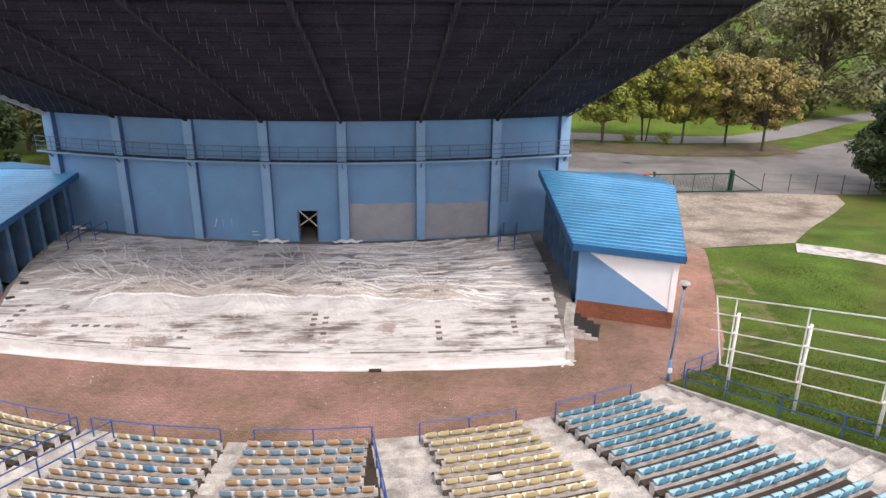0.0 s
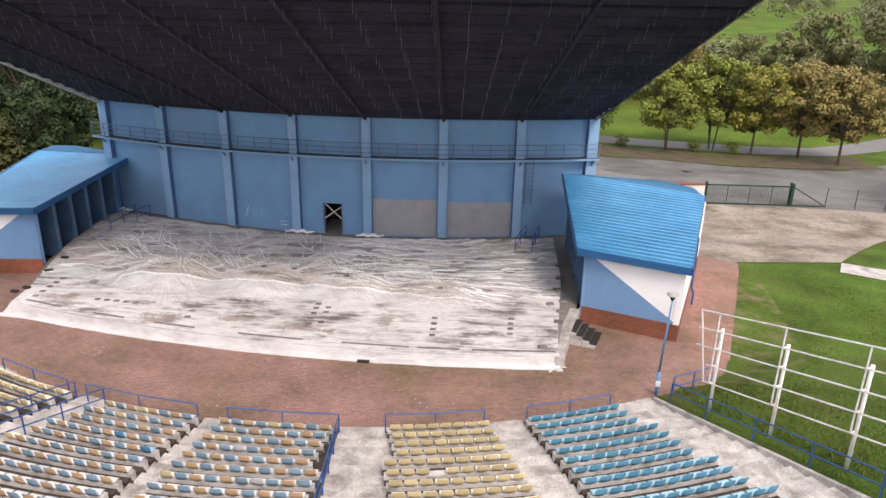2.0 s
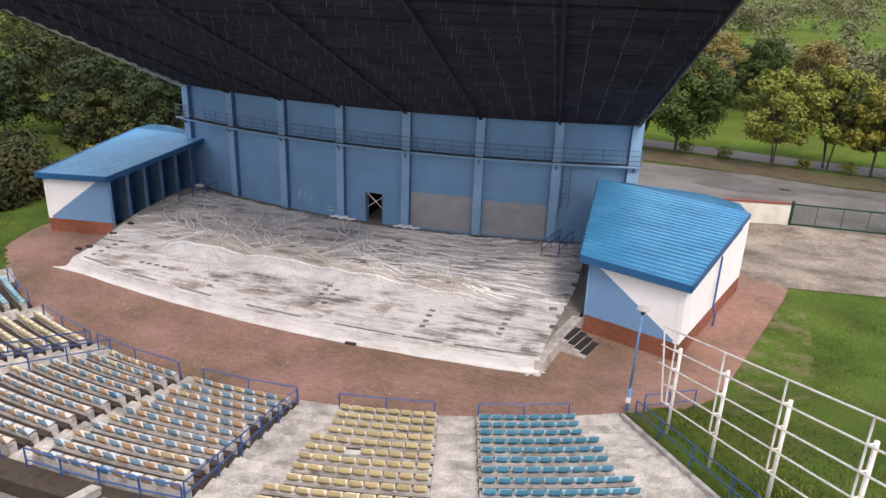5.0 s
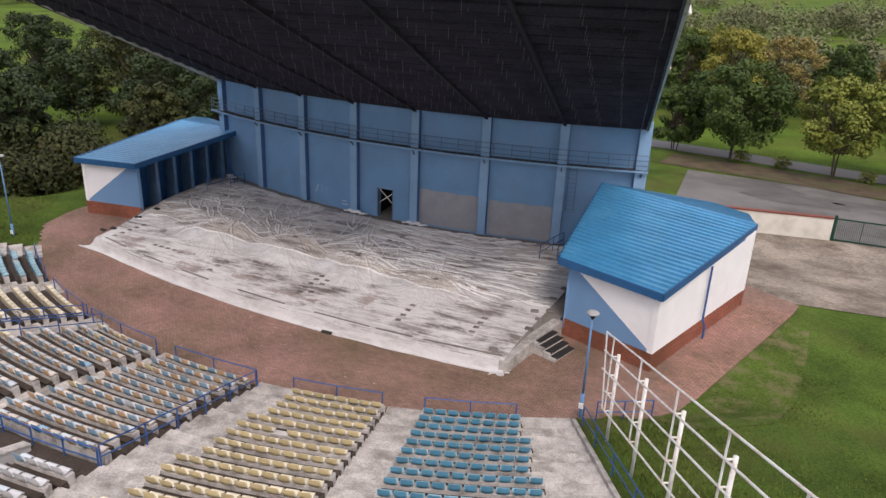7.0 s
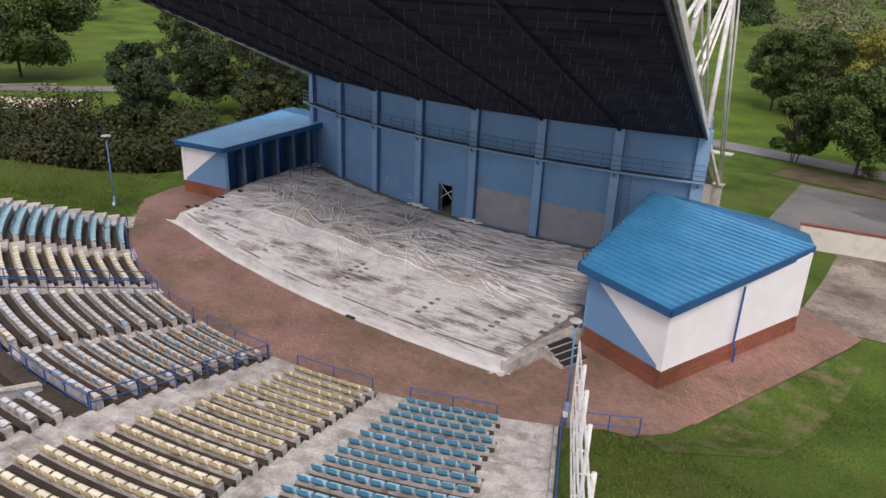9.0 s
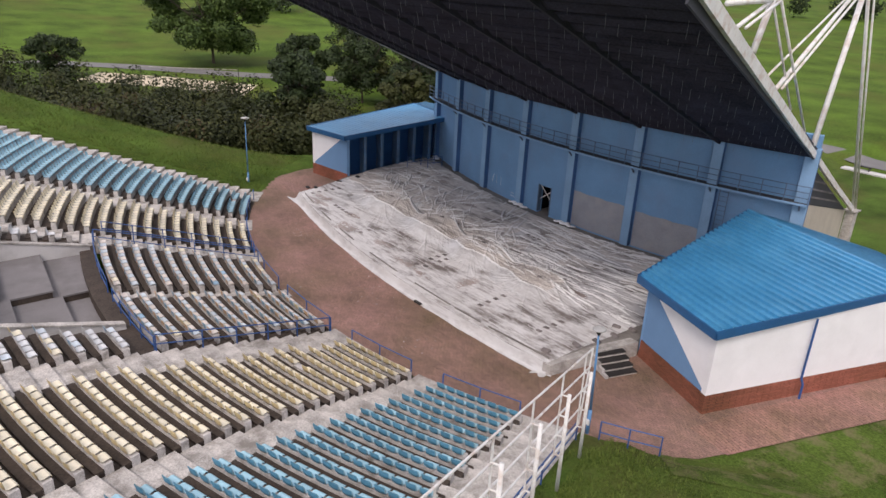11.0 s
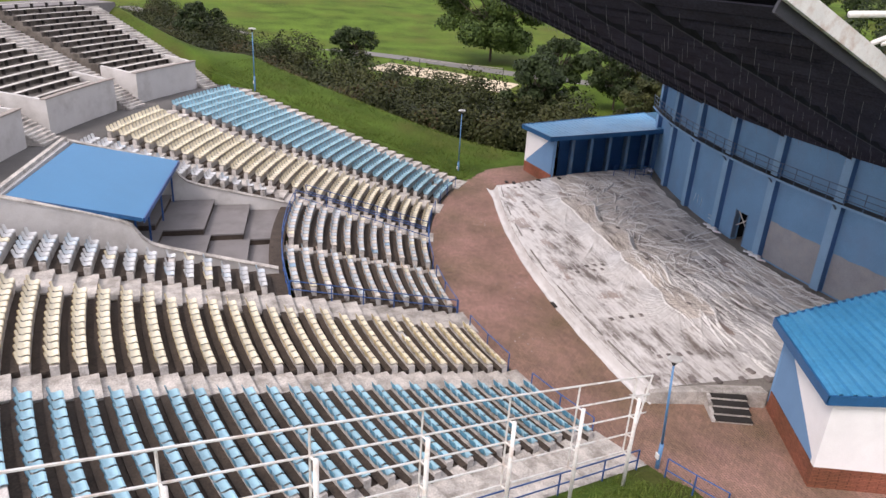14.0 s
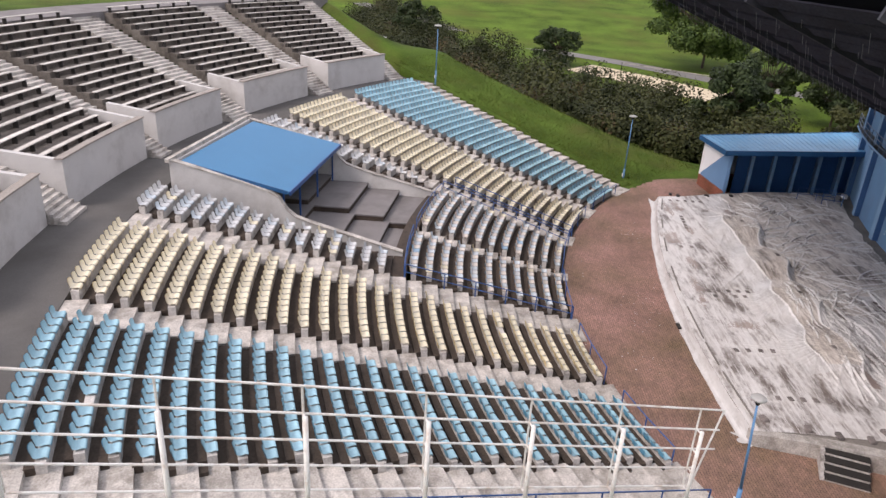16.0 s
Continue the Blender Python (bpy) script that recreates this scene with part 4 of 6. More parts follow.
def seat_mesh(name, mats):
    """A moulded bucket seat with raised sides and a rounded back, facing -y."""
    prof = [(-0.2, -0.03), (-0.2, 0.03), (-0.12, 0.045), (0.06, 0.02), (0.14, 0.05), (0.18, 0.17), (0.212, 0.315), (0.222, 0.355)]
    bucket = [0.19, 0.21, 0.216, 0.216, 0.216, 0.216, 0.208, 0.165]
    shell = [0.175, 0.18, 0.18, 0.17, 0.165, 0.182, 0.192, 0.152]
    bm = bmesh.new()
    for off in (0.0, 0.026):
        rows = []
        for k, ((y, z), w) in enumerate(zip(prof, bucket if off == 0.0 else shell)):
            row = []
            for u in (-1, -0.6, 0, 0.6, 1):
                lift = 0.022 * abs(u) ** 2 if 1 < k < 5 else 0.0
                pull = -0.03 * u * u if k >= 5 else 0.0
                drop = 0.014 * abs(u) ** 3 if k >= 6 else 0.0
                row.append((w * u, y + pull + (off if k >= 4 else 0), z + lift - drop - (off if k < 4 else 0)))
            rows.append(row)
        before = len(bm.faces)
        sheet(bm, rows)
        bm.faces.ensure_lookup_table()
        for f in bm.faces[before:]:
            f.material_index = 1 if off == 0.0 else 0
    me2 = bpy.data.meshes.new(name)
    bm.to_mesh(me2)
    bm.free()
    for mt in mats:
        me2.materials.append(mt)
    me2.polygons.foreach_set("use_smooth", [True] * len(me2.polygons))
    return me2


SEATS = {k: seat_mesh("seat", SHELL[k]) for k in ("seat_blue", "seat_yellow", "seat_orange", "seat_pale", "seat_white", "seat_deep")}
COLOUR = {"A": "sky-blue", "E": "sky-blue", "B": "faded yellow", "D": "faded yellow", "C1": "orange and pale blue", "C2": "orange and pale blue", "W1": "white", "W2": "white and pale"}
rng = random.Random(11)

for key, (a0, a1, i0, i1, cols, flush) in BLOCKS.items():
    terrace = tagged(new("terrace"), "dark stepped concrete terrace under rows of seats", "terrace", "", "structure")
    for i in range(i0, i1 + 1):
        r, z = row_r(i), tread_z(i)
        b0, b1 = lerp_a(a0, r), lerp_a(a1, r)
        # bench with its seats: it ends a hand's width past the last seat
        row = thing("seat_row", f"row of {COLOUR[key]} plastic seats on a concrete bench", "seat row", "seat rows")
        n = int((radians(b1 - b0) * r - 0.1) / SEAT_W)
        run = wide(r, n * SEAT_W + 0.1)
        e0, e1 = (b0, b0 + run) if flush < 0 else (b1 - run, b1)
        bm = bmesh.new()
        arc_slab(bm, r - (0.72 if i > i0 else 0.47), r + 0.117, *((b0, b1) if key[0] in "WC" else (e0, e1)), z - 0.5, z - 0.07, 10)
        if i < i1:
            # an added low dark ledge runs behind the bench and covers its lower back
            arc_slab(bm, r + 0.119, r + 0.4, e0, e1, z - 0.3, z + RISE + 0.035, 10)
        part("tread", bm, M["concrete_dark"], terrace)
        bm = bmesh.new()
        arc_slab(bm, r - 0.16, r + 0.12, e0, e1, z - 0.08, z + 0.38, 8)
        part("bench", bm, M["concrete_white"], row, "whitewashed concrete bench")
        for k in range(n):
            am = (e0 + e1) / 2 + math.degrees((k - (n - 1) / 2) * SEAT_W / r)
            if key[0] == "C":
                # the colours alternate along the row, with a few strays
                c = cols[(k + i) % 2]
                if rng.random() < 0.05:
                    c = "seat_white" if c == "seat_orange" else "seat_deep"
                elif rng.random() < 0.04:
                    c = "seat_yellow"
            else:
                c = cols[0] if len(cols) == 1 else rng.choices(cols, weights=[6, 2, 1])[0]
            if rng.random() < 0.004:
                continue
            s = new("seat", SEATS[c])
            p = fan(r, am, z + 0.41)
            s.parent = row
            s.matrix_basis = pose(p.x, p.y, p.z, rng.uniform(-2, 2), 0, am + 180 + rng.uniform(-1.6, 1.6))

# aisles: one pale slab a row
AISLES = [
    (13.75, lambda r: 13.75 + wide(r, AISLE), 0, LAST),
    (lambda r: 6.55 - wide(r, 1.88), lambda r: 6.55 + wide(r, 0.5), 0, LAST),
    (lambda r: at_x(-1.05, r), lambda r: at_x(-0.05, r), 0, 10),
    (-16.4, lambda r: -16.4 + wide(r, AISLE), 0, LAST),
    (lambda r: -24.4 - wide(r, AISLE), lambda r: -24.4 + wide(r, 0.5), 0, LAST),
    (lambda r: 23.5 - wide(r, 0.45), lambda r: 23.8 + wide(r, 1.9), 0, LAST),
    (lambda r: -35.2 - wide(r, 2.1), lambda r: -35.2 + wide(r, 0.45), 0, LAST),
]
for a0, a1, i0, i1 in AISLES:
    aisle = tagged(new("aisle_steps"), "aisle of worn pale concrete steps between seat blocks", "steps", "", "structure")
    for i in range(i0, i1 + 1):
        r, z = row_r(i), tread_z(i)
        bm = bmesh.new()
        arc_slab(bm, r - (0.72 if i == 0 else 0.47) + rng.uniform(-0.015, 0.015), r + PITCH - 0.455, lerp_a(a0, r), lerp_a(a1, r), z - 0.5, z + 0.012, 3)
        part("step", bm, M["concrete_light"], aisle)
# path behind the front middle blocks
bm = bmesh.new()
arc_slab(bm, row_r(11) - 0.46, row_r(12) - 0.48, -13.8, 4.2, 1.6, tread_z(11) - 0.02, 20)
setting("cross_path", bm, M["concrete_dark"], "dark concrete path in front of the covered box", "path")
# concourse behind the seats
bm = bmesh.new()
arc_slab(bm, row_r(LAST) + 0.37, 61.2, -40, 28.5, HALL - 0.6, HALL, 40)
setting("concourse", bm, M["concourse"], "dark asphalt concourse behind the lower seats", "walkway")


# ---- rails ----
def rail(points, height, mat, name="railing", label="blue painted steel railing", mids=(0.5,), r=0.028, every=True):
    t = thing(name, label, "railing", "railings")
    pts = [Vector(p) for p in points]
    for p in pts:
        bm = bmesh.new()
        bar(bm, p - Vector((0, 0, 0.05)), p + Vector((0, 0, height)), r * 1.15, 6)
        part("post", bm, mat, t)
    for f in (*mids, 1.0):
        bm = bmesh.new()
        tube(bm, [p + Vector((0, 0, height * f)) for p in pts], r)
        part("rail", bm, mat, t, "", True)
    return t


RB = M["rail_blue"]
for a0, a1 in ((16.5, 22.9), (6.7, 13.45), (-4.1, 3.55), (-15.3, -6.3), (-24.0, -17.0), (-35, -27.4)):
    rail([fan(34.83, a0 + (a1 - a0) * k / 2, 0) for k in range(3)], 0.93, RB, mids=())
# side rail and back rail round the front middle blocks
rail([fan(row_r(i), 6.55 - wide(row_r(i), 1.9) + 0.12, tread_z(i)) for i in (-0.5, 2, 4, 6, 8, 10.5)], 0.9, RB)
rail([fan(row_r(i), -16.4 + wide(row_r(i), AISLE) - 0.12, tread_z(i)) for i in (-0.5, 2, 4, 6, 8, 10.5)], 0.9, RB)
rail([fan(row_r(10.55), a, tread_z(10)) for a in np.linspace(-3.4, 4.1, 5)], 0.9, RB)
rail([fan(row_r(10.55), a, tread_z(10)) for a in np.linspace(-14.2, -4.9, 5)], 0.9, RB)
rail([fan(row_r(i), -16.5, tread_z(i)) for i in (-0.5, 2, 4, 6, 8, 10)], 0.9, RB)
# outer rail between the blue block's steps and the lawn
rail([fan(row_r(i), 23.8 + wide(row_r(i), 2.15), tread_z(i) + 0.25) for i in (0.4, 3, 6, 9, 12, 15, 18, 21, 24, 26)], 0.95, RB)
rail([(19.35, -17.5, 0), (20.4, -16.95, 0), (21.5, -16.3, 0)], 1.05, RB)
kerbm = bmesh.new()
lines = [[], [], [], []]
for r in np.arange(34.6, row_r(LAST) + 0.4, 0.5):
    top_z = max(0.06, TREAD0 + RISE * (r - ROW0) / PITCH + 0.22)
    for line, off, z in zip(lines, (1.91, 1.91, 2.1, 2.1), (top_z - 0.8, top_z, top_z, top_z - 0.8)):
        line.append(fan(r, 23.8 + wide(r, off), z))
sheet(kerbm, lines)
setting("kerb_wall", kerbm, M["concrete_light"], "low concrete kerb wall between steps and lawn", "kerb")


# ---- tarpaulin over the stage ----
def tarp_material(name, film, milk, grime_amount):
    """Plastic film: milky where it lies thick, greyer where the boards show through, with streaks of grime along the boards."""
    m = material(name, film, 0.4, 0.1, 0.5, 7, 0.0, spec=0.4)
    n, l = m.node_tree.nodes, m.node_tree.links
    b = n["Principled BSDF"]
    tc = n.new("ShaderNodeTexCoord")

    def streak(scale, sx, sy, detail, lo, hi, seed):
        mp, nz, mr = n.new("ShaderNodeMapping"), n.new("ShaderNodeTexNoise"), n.new("ShaderNodeMapRange")
        mp.inputs["Scale"].default_value = (sx, sy, 1)
        mp.inputs["Location"].default_value[2] = seed
        nz.inputs["Scale"].default_value, nz.inputs["Detail"].default_value, nz.inputs["Roughness"].default_value = scale, detail, 0.68
        mr.inputs["From Min"].default_value, mr.inputs["From Max"].default_value = lo, hi
        l.new(tc.outputs["Object"], mp.inputs["Vector"])
        l.new(mp.outputs[0], nz.inputs["Vector"])
        l.new(nz.outputs["Fac"], mr.inputs["Value"])
        return mr.outputs[0]

    def blend(fac, a, colour, amount=1.0):
        mx, mu = n.new("ShaderNodeMixRGB"), n.new("ShaderNodeMath")
        mu.operation = "MULTIPLY"
        mu.inputs[1].default_value = amount
        l.new(fac, mu.inputs[0])
        l.new(mu.outputs[0], mx.inputs[0])
        l.new(a, mx.inputs[1])
        mx.inputs[2].default_value = (*colour, 1)
        return mx.outputs[0]
    out = b.inputs["Base Color"].links[0].from_socket
    # milky clouds, damp blotches of the boards beneath, and creases' brightness painted as fine lines
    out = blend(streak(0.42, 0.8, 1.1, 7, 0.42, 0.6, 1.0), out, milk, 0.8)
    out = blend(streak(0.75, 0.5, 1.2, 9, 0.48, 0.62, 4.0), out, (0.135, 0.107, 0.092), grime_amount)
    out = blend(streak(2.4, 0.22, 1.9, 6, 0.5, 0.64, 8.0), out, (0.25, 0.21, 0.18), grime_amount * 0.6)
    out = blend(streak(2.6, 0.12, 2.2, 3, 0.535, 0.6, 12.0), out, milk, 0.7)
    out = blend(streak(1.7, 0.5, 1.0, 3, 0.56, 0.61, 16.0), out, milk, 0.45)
    l.new(out, b.inputs["Base Color"])
    return m


MOUNDS = [(-8.0, 0.72), (-2.25, 0.7), (2.65, 0.62), (8.1, 0.4)]


def ridge(v):
    return max(0.0, 1 - abs(v) * 8.0) ** 1.3


def half_width(x):
    """The covered row swells at each box and narrows between them."""
    swell = max(math.exp(-((x - mx) / 1.7) ** 2) for mx, mh in MOUNDS)
    return 0.55 + 0.6 * swell


def tarp_z(x, y):
    """The sheet hangs over a row of covered boxes across the stage, in creases that pull towards their corners."""
    h = stage_z(y) + 0.04
    lift = 0.16
    for mx, mh in MOUNDS:
        d = abs(x - mx)
        lift = max(lift, mh * (1 - smoothstep(d, 0.7, 3.2)) + 0.16 * smoothstep(d, 0.7, 3.2))
    lift *= smoothstep(x, -12.5, -9.5) * (1 - smoothstep(x, 9.3, 11.5))
    yc = -8.95 - 0.05 * x
    hw = half_width(x)
    h += lift * smoothstep(y, yc - hw - 1.0, yc - hw + 0.1) * (1 - smoothstep(y, yc + hw - 0.1, yc + hw + 0.6))
    pull = 0.0
    for mx, mh in MOUNDS:
        for my in (yc - 0.8, yc + 0.9):
            ang = math.atan2(y - my, x - mx)
            far = math.hypot(x - mx, y - my)
            if far < 6:
                w = noise.noise((math.cos(ang) * 5.0 + mx, math.sin(ang) * 5.0 + my, far * 0.08))
                pull += 0.07 * ridge(w * 1.5) * math.exp(-abs(far - 1.6) / 1.7)
    h += pull
    h += 0.03 * noise.noise((x * 0.7, y * 0.7, 1)) + 0.012 * noise.noise((x * 3.1, y * 3.1, 2))
    return h


tarp = thing("stage_tarpaulin", "crumpled dirty white plastic tarpaulin covering the whole stage", "tarpaulin")
NU, NV = 640, 330
rows = []
for j in range(NV + 1):
    v = j / NV
    row = []
    for i in range(NU + 1):
        u = i / NU
        xf = -15.35 + u * 29.75
        yf = front_y(xf) + 0.02
        xb = -17.0 + u * 32.2
        yb = wall_xy(max(-17, min(17, xb)), 0.9 + 0.25 * noise.noise((xb * 0.8, 0, 4)))[1]
        xm = xb + (xf - xb) * smoothstep(v, 0.35, 1.0)
        y = yb + (yf - yb) * v
        row.append((xm, y, tarp_z(xm, y)))
    rows.append(row)
# sharp folds: they pull from the boxes and from the weights, and run along the front
grid = np.array(rows)
foldness = np.zeros(grid.shape[:2])
rng = random.Random(77)
FOLDS = []
# long folds pulling back and outwards from the two far boxes
for mx, mean, count in ((-8.0, 2.15, 70), (-2.25, 2.25, 60), (2.65, 2.0, 34)):
    for _ in range(count):
        a = rng.gauss(mean, 0.3) if rng.random() < 0.78 else rng.gauss(0.9, 0.3)
        near = rng.uniform(1.0, 8.0)
        FOLDS.append((mx + rng.uniform(-2.2, 2.2) + near * math.cos(a), -8.3 + near * math.sin(a), a + rng.gauss(0, 0.14), rng.uniform(0.9, 3.2)))
# short folds fanning down the boxes' fronts
for mx, mh in MOUNDS:
    for _ in range(3):
        a = rng.gauss(-1.57, 0.75)
        near = rng.uniform(0.5, 1.9)
        FOLDS.append((mx + near * math.cos(a) * 1.3, -9.9 + near * math.sin(a), a, rng.uniform(0.5, 1.5)))
# fine creases along the boards at the open end, fanning from the low box
for _ in range(250):
    x, y = rng.uniform(1.5, 14.3), rng.uniform(-9.5, 0.3)
    FOLDS.append((x, y, 0.055 * (y + 8.5) * smoothstep(x, 6, 10) + rng.gauss(0, 0.1), rng.uniform(0.6, 3.2)))
for _ in range(26):
    FOLDS.append((rng.uniform(-15, 14), rng.uniform(-14.8, -10.3), rng.gauss(0.05, 0.16), rng.uniform(0.7, 3.2)))
for _ in range(60):
    FOLDS.append((rng.uniform(-16.5, -10), rng.uniform(-9, 0.5), rng.gauss(0.6, 0.5), rng.uniform(0.8, 3.0)))
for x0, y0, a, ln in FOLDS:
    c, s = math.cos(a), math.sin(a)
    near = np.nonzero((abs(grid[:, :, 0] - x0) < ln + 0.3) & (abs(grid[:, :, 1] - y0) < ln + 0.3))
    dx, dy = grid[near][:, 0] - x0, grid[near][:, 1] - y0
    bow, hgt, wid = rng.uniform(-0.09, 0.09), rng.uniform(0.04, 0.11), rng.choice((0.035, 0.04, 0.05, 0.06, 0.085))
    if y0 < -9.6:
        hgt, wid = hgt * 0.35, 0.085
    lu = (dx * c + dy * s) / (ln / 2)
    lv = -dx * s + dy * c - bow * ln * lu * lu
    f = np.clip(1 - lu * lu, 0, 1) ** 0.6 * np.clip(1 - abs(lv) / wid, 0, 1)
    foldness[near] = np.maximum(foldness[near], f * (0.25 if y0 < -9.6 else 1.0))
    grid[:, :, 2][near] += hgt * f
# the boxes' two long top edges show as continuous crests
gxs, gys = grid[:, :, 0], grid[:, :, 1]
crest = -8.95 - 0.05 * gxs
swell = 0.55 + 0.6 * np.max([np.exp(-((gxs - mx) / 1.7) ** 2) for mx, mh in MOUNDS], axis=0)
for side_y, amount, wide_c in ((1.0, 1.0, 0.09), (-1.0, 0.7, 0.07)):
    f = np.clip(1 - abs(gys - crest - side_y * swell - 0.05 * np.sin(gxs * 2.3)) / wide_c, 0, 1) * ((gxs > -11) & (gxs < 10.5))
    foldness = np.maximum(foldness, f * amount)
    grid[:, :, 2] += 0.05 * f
rows = [[tuple(p) for p in line] for line in grid.tolist()]
# the front hangs over the edge and lies out on the paving
for k, (drop, out) in enumerate(((0.25, 0.04), (0.6, 0.08), (0.9, 0.14), (1.0, 0.24), (1.0, 0.38))):
    row = []
    for i in range(NU + 1):
        x, y, z = rows[NV][i]
        u = i / NU
        spread = smoothstep(0.05 - u, 0, 0.05) * -1.5 + smoothstep(u, 0.985, 1.0) * 0.1
        w = noise.noise((x * 1.4, k * 0.4, 9)) * 0.09 + noise.noise((x * 0.35, 0, 5)) * 0.15
        zz = z * (1 - drop) + 0.035 + (0.03 * abs(noise.noise((x * 3, k, 2))) if k > 2 else 0)
        row.append((x + spread * out / 0.38, y - out - w * out, max(0.04, zz)))
    rows.append(row)
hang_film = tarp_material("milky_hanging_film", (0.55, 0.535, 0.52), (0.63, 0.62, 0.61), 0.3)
fold_film = tarp_material("pale_fold_crest_film", (0.74, 0.715, 0.69), (0.8, 0.785, 0.765), 0.1)
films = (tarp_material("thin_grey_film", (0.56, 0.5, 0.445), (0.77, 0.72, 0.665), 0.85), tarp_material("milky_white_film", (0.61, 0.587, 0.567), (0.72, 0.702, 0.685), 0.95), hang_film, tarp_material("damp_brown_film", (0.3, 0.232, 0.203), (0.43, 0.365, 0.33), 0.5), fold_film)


def film_part(name, lines, label, choose):
    wide_n = len(lines[0])
    me4 = bpy.data.meshes.new(name)
    me4.from_pydata([p for line in lines for p in line], [], [(j * wide_n + i, (j + 1) * wide_n + i, (j + 1) * wide_n + i + 1, j * wide_n + i + 1) for j in range(len(lines) - 1) for i in range(wide_n - 1)])
    for mat in films:
        me4.materials.append(mat)
    me4.polygons.foreach_set("material_index", choose)
    me4.polygons.foreach_set("use_smooth", [True] * len(me4.polygons))
    me4.update()
    ob = new(name, me4)
    ob.parent = tarp
    tagged(ob, label)


DOUBLED = [(1.8, -12.2, 1.5, 1.5), (8.0, -13.0, 0.9, 1.3), (12.0, -12.3, 0.8, 1.4), (8.6, -9.0, 1.6, 0.9), (2.9, -4.4, 1.3, 0.8), (-5.1, -12.6, 0.8, 1.2), (-9.7, -11.9, 1.7, 0.6)]


DAMP = [(-6.7, -13.6, 1.3, 0.75), (-13.0, -11.6, 1.0, 0.45), (-12.6, -12.4, 1.6, 0.3), (2.9, -14.1, 0.7, 0.3), (0.9, -13.9, 1.2, 0.35), (-2.6, -13.2, 1.0, 0.4), (5.4, -12.6, 0.5, 0.9), (5.2, -9.6, 1.3, 0.3), (0.3, -9.2, 1.1, 0.3), (-8.2, -11.9, 0.9, 0.3), (-5.0, -3.5, 1.3, 0.5), (-10.2, -1.5, 1.4, 0.4), (3.0, -3.4, 0.9, 0.5), (10.6, -8.6, 0.9, 0.35), (-11.5, -8.0, 1.2, 0.4)]


grain = random.Random(21)


def film_kind(j, i):
    x, y = grid[j, i, 0], grid[j, i, 1]
    # folds take paler doubled film; box crests carry their highlight in its colour
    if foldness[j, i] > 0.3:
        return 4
    crown = -8.95 - 0.05 * x
    hw = half_width(x)
    # paler fronts and greyer tops put the mounds' shading into the film colour
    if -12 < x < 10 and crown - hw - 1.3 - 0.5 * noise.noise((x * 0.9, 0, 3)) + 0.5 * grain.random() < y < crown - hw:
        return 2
    if -11 < x < 9.5 and abs(y - crown) < hw:
        return 0
    for px, py, hx, hy in DAMP:
        if abs(x - px) < 1.7 * hx and abs(y - py) < 1.7 * hy:
            edge = 1 - ((x - px) / hx) ** 2 - ((y - py) / hy) ** 2 + 1.1 * noise.noise((x * 1.1, y * 3.0, 5)) + 0.5 * noise.noise((x * 4, y * 9, 1)) + 0.9 * (grain.random() - 0.5)
            if edge > 0.42:
                return 3
    for px, py, hx, hy in DOUBLED:
        if abs(x - px) < hx and abs(y - py) < hy:
            return 1
    return 1 if y < -8.0 - 0.05 * x + 0.6 * noise.noise((x * 0.5, y * 0.5, 8)) + smoothstep(x, 2, 7) * (4.2 + 4.0 * noise.noise((x * 0.35, y * 0.5, 8))) else 0


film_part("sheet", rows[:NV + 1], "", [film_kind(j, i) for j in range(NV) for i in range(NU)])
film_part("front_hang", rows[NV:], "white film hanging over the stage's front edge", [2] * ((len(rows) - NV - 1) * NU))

# the loose corner of the sheet hangs round the stage's corner and lies in folds on the paving
drape = []
for j in range(15):
    f = j / 14
    line = []
    for i in range(61):
        a = radians(-112 + 118 * i / 60)
        fold = 0.5 + 0.5 * math.sin(i * 0.31 + 1.2 * math.sin(i * 0.13))
        out = 0.04 + (0.16 + 0.1 * fold) * smoothstep(f, 0, 0.6) + (0.28 + 0.32 * fold * (1 - i / 75)) * smoothstep(f, 0.6, 1.0)
        z = (stage_z(-15.2) + 0.07) * (1 - smoothstep(f, 0.05, 0.72)) + 0.035 + 0.05 * fold * smoothstep(f, 0.5, 0.8)
        line.append((14.12 + out * math.cos(a), -15.18 + out * math.sin(a), z))
    drape.append(line)
film_part("corner_drape", drape, "white film gathered round the stage's corner", [2] * (14 * 60))
vent = thing("front_opening", "dark block standing for a small opening under the stage's front edge", "opening")
# a solid dark block in front of the film stands for the opening's shade
bm = bmesh.new()
box(bm, (4.5, front_y(4.85) - 0.4, 0.02), (5.1, front_y(4.85) - 0.22, 0.13))
bmesh.ops.bevel(bm, geom=bm.edges[:], offset=0.02, segments=1, affect="EDGES")
part("dark_recess", bm, M["dark_metal"], vent)

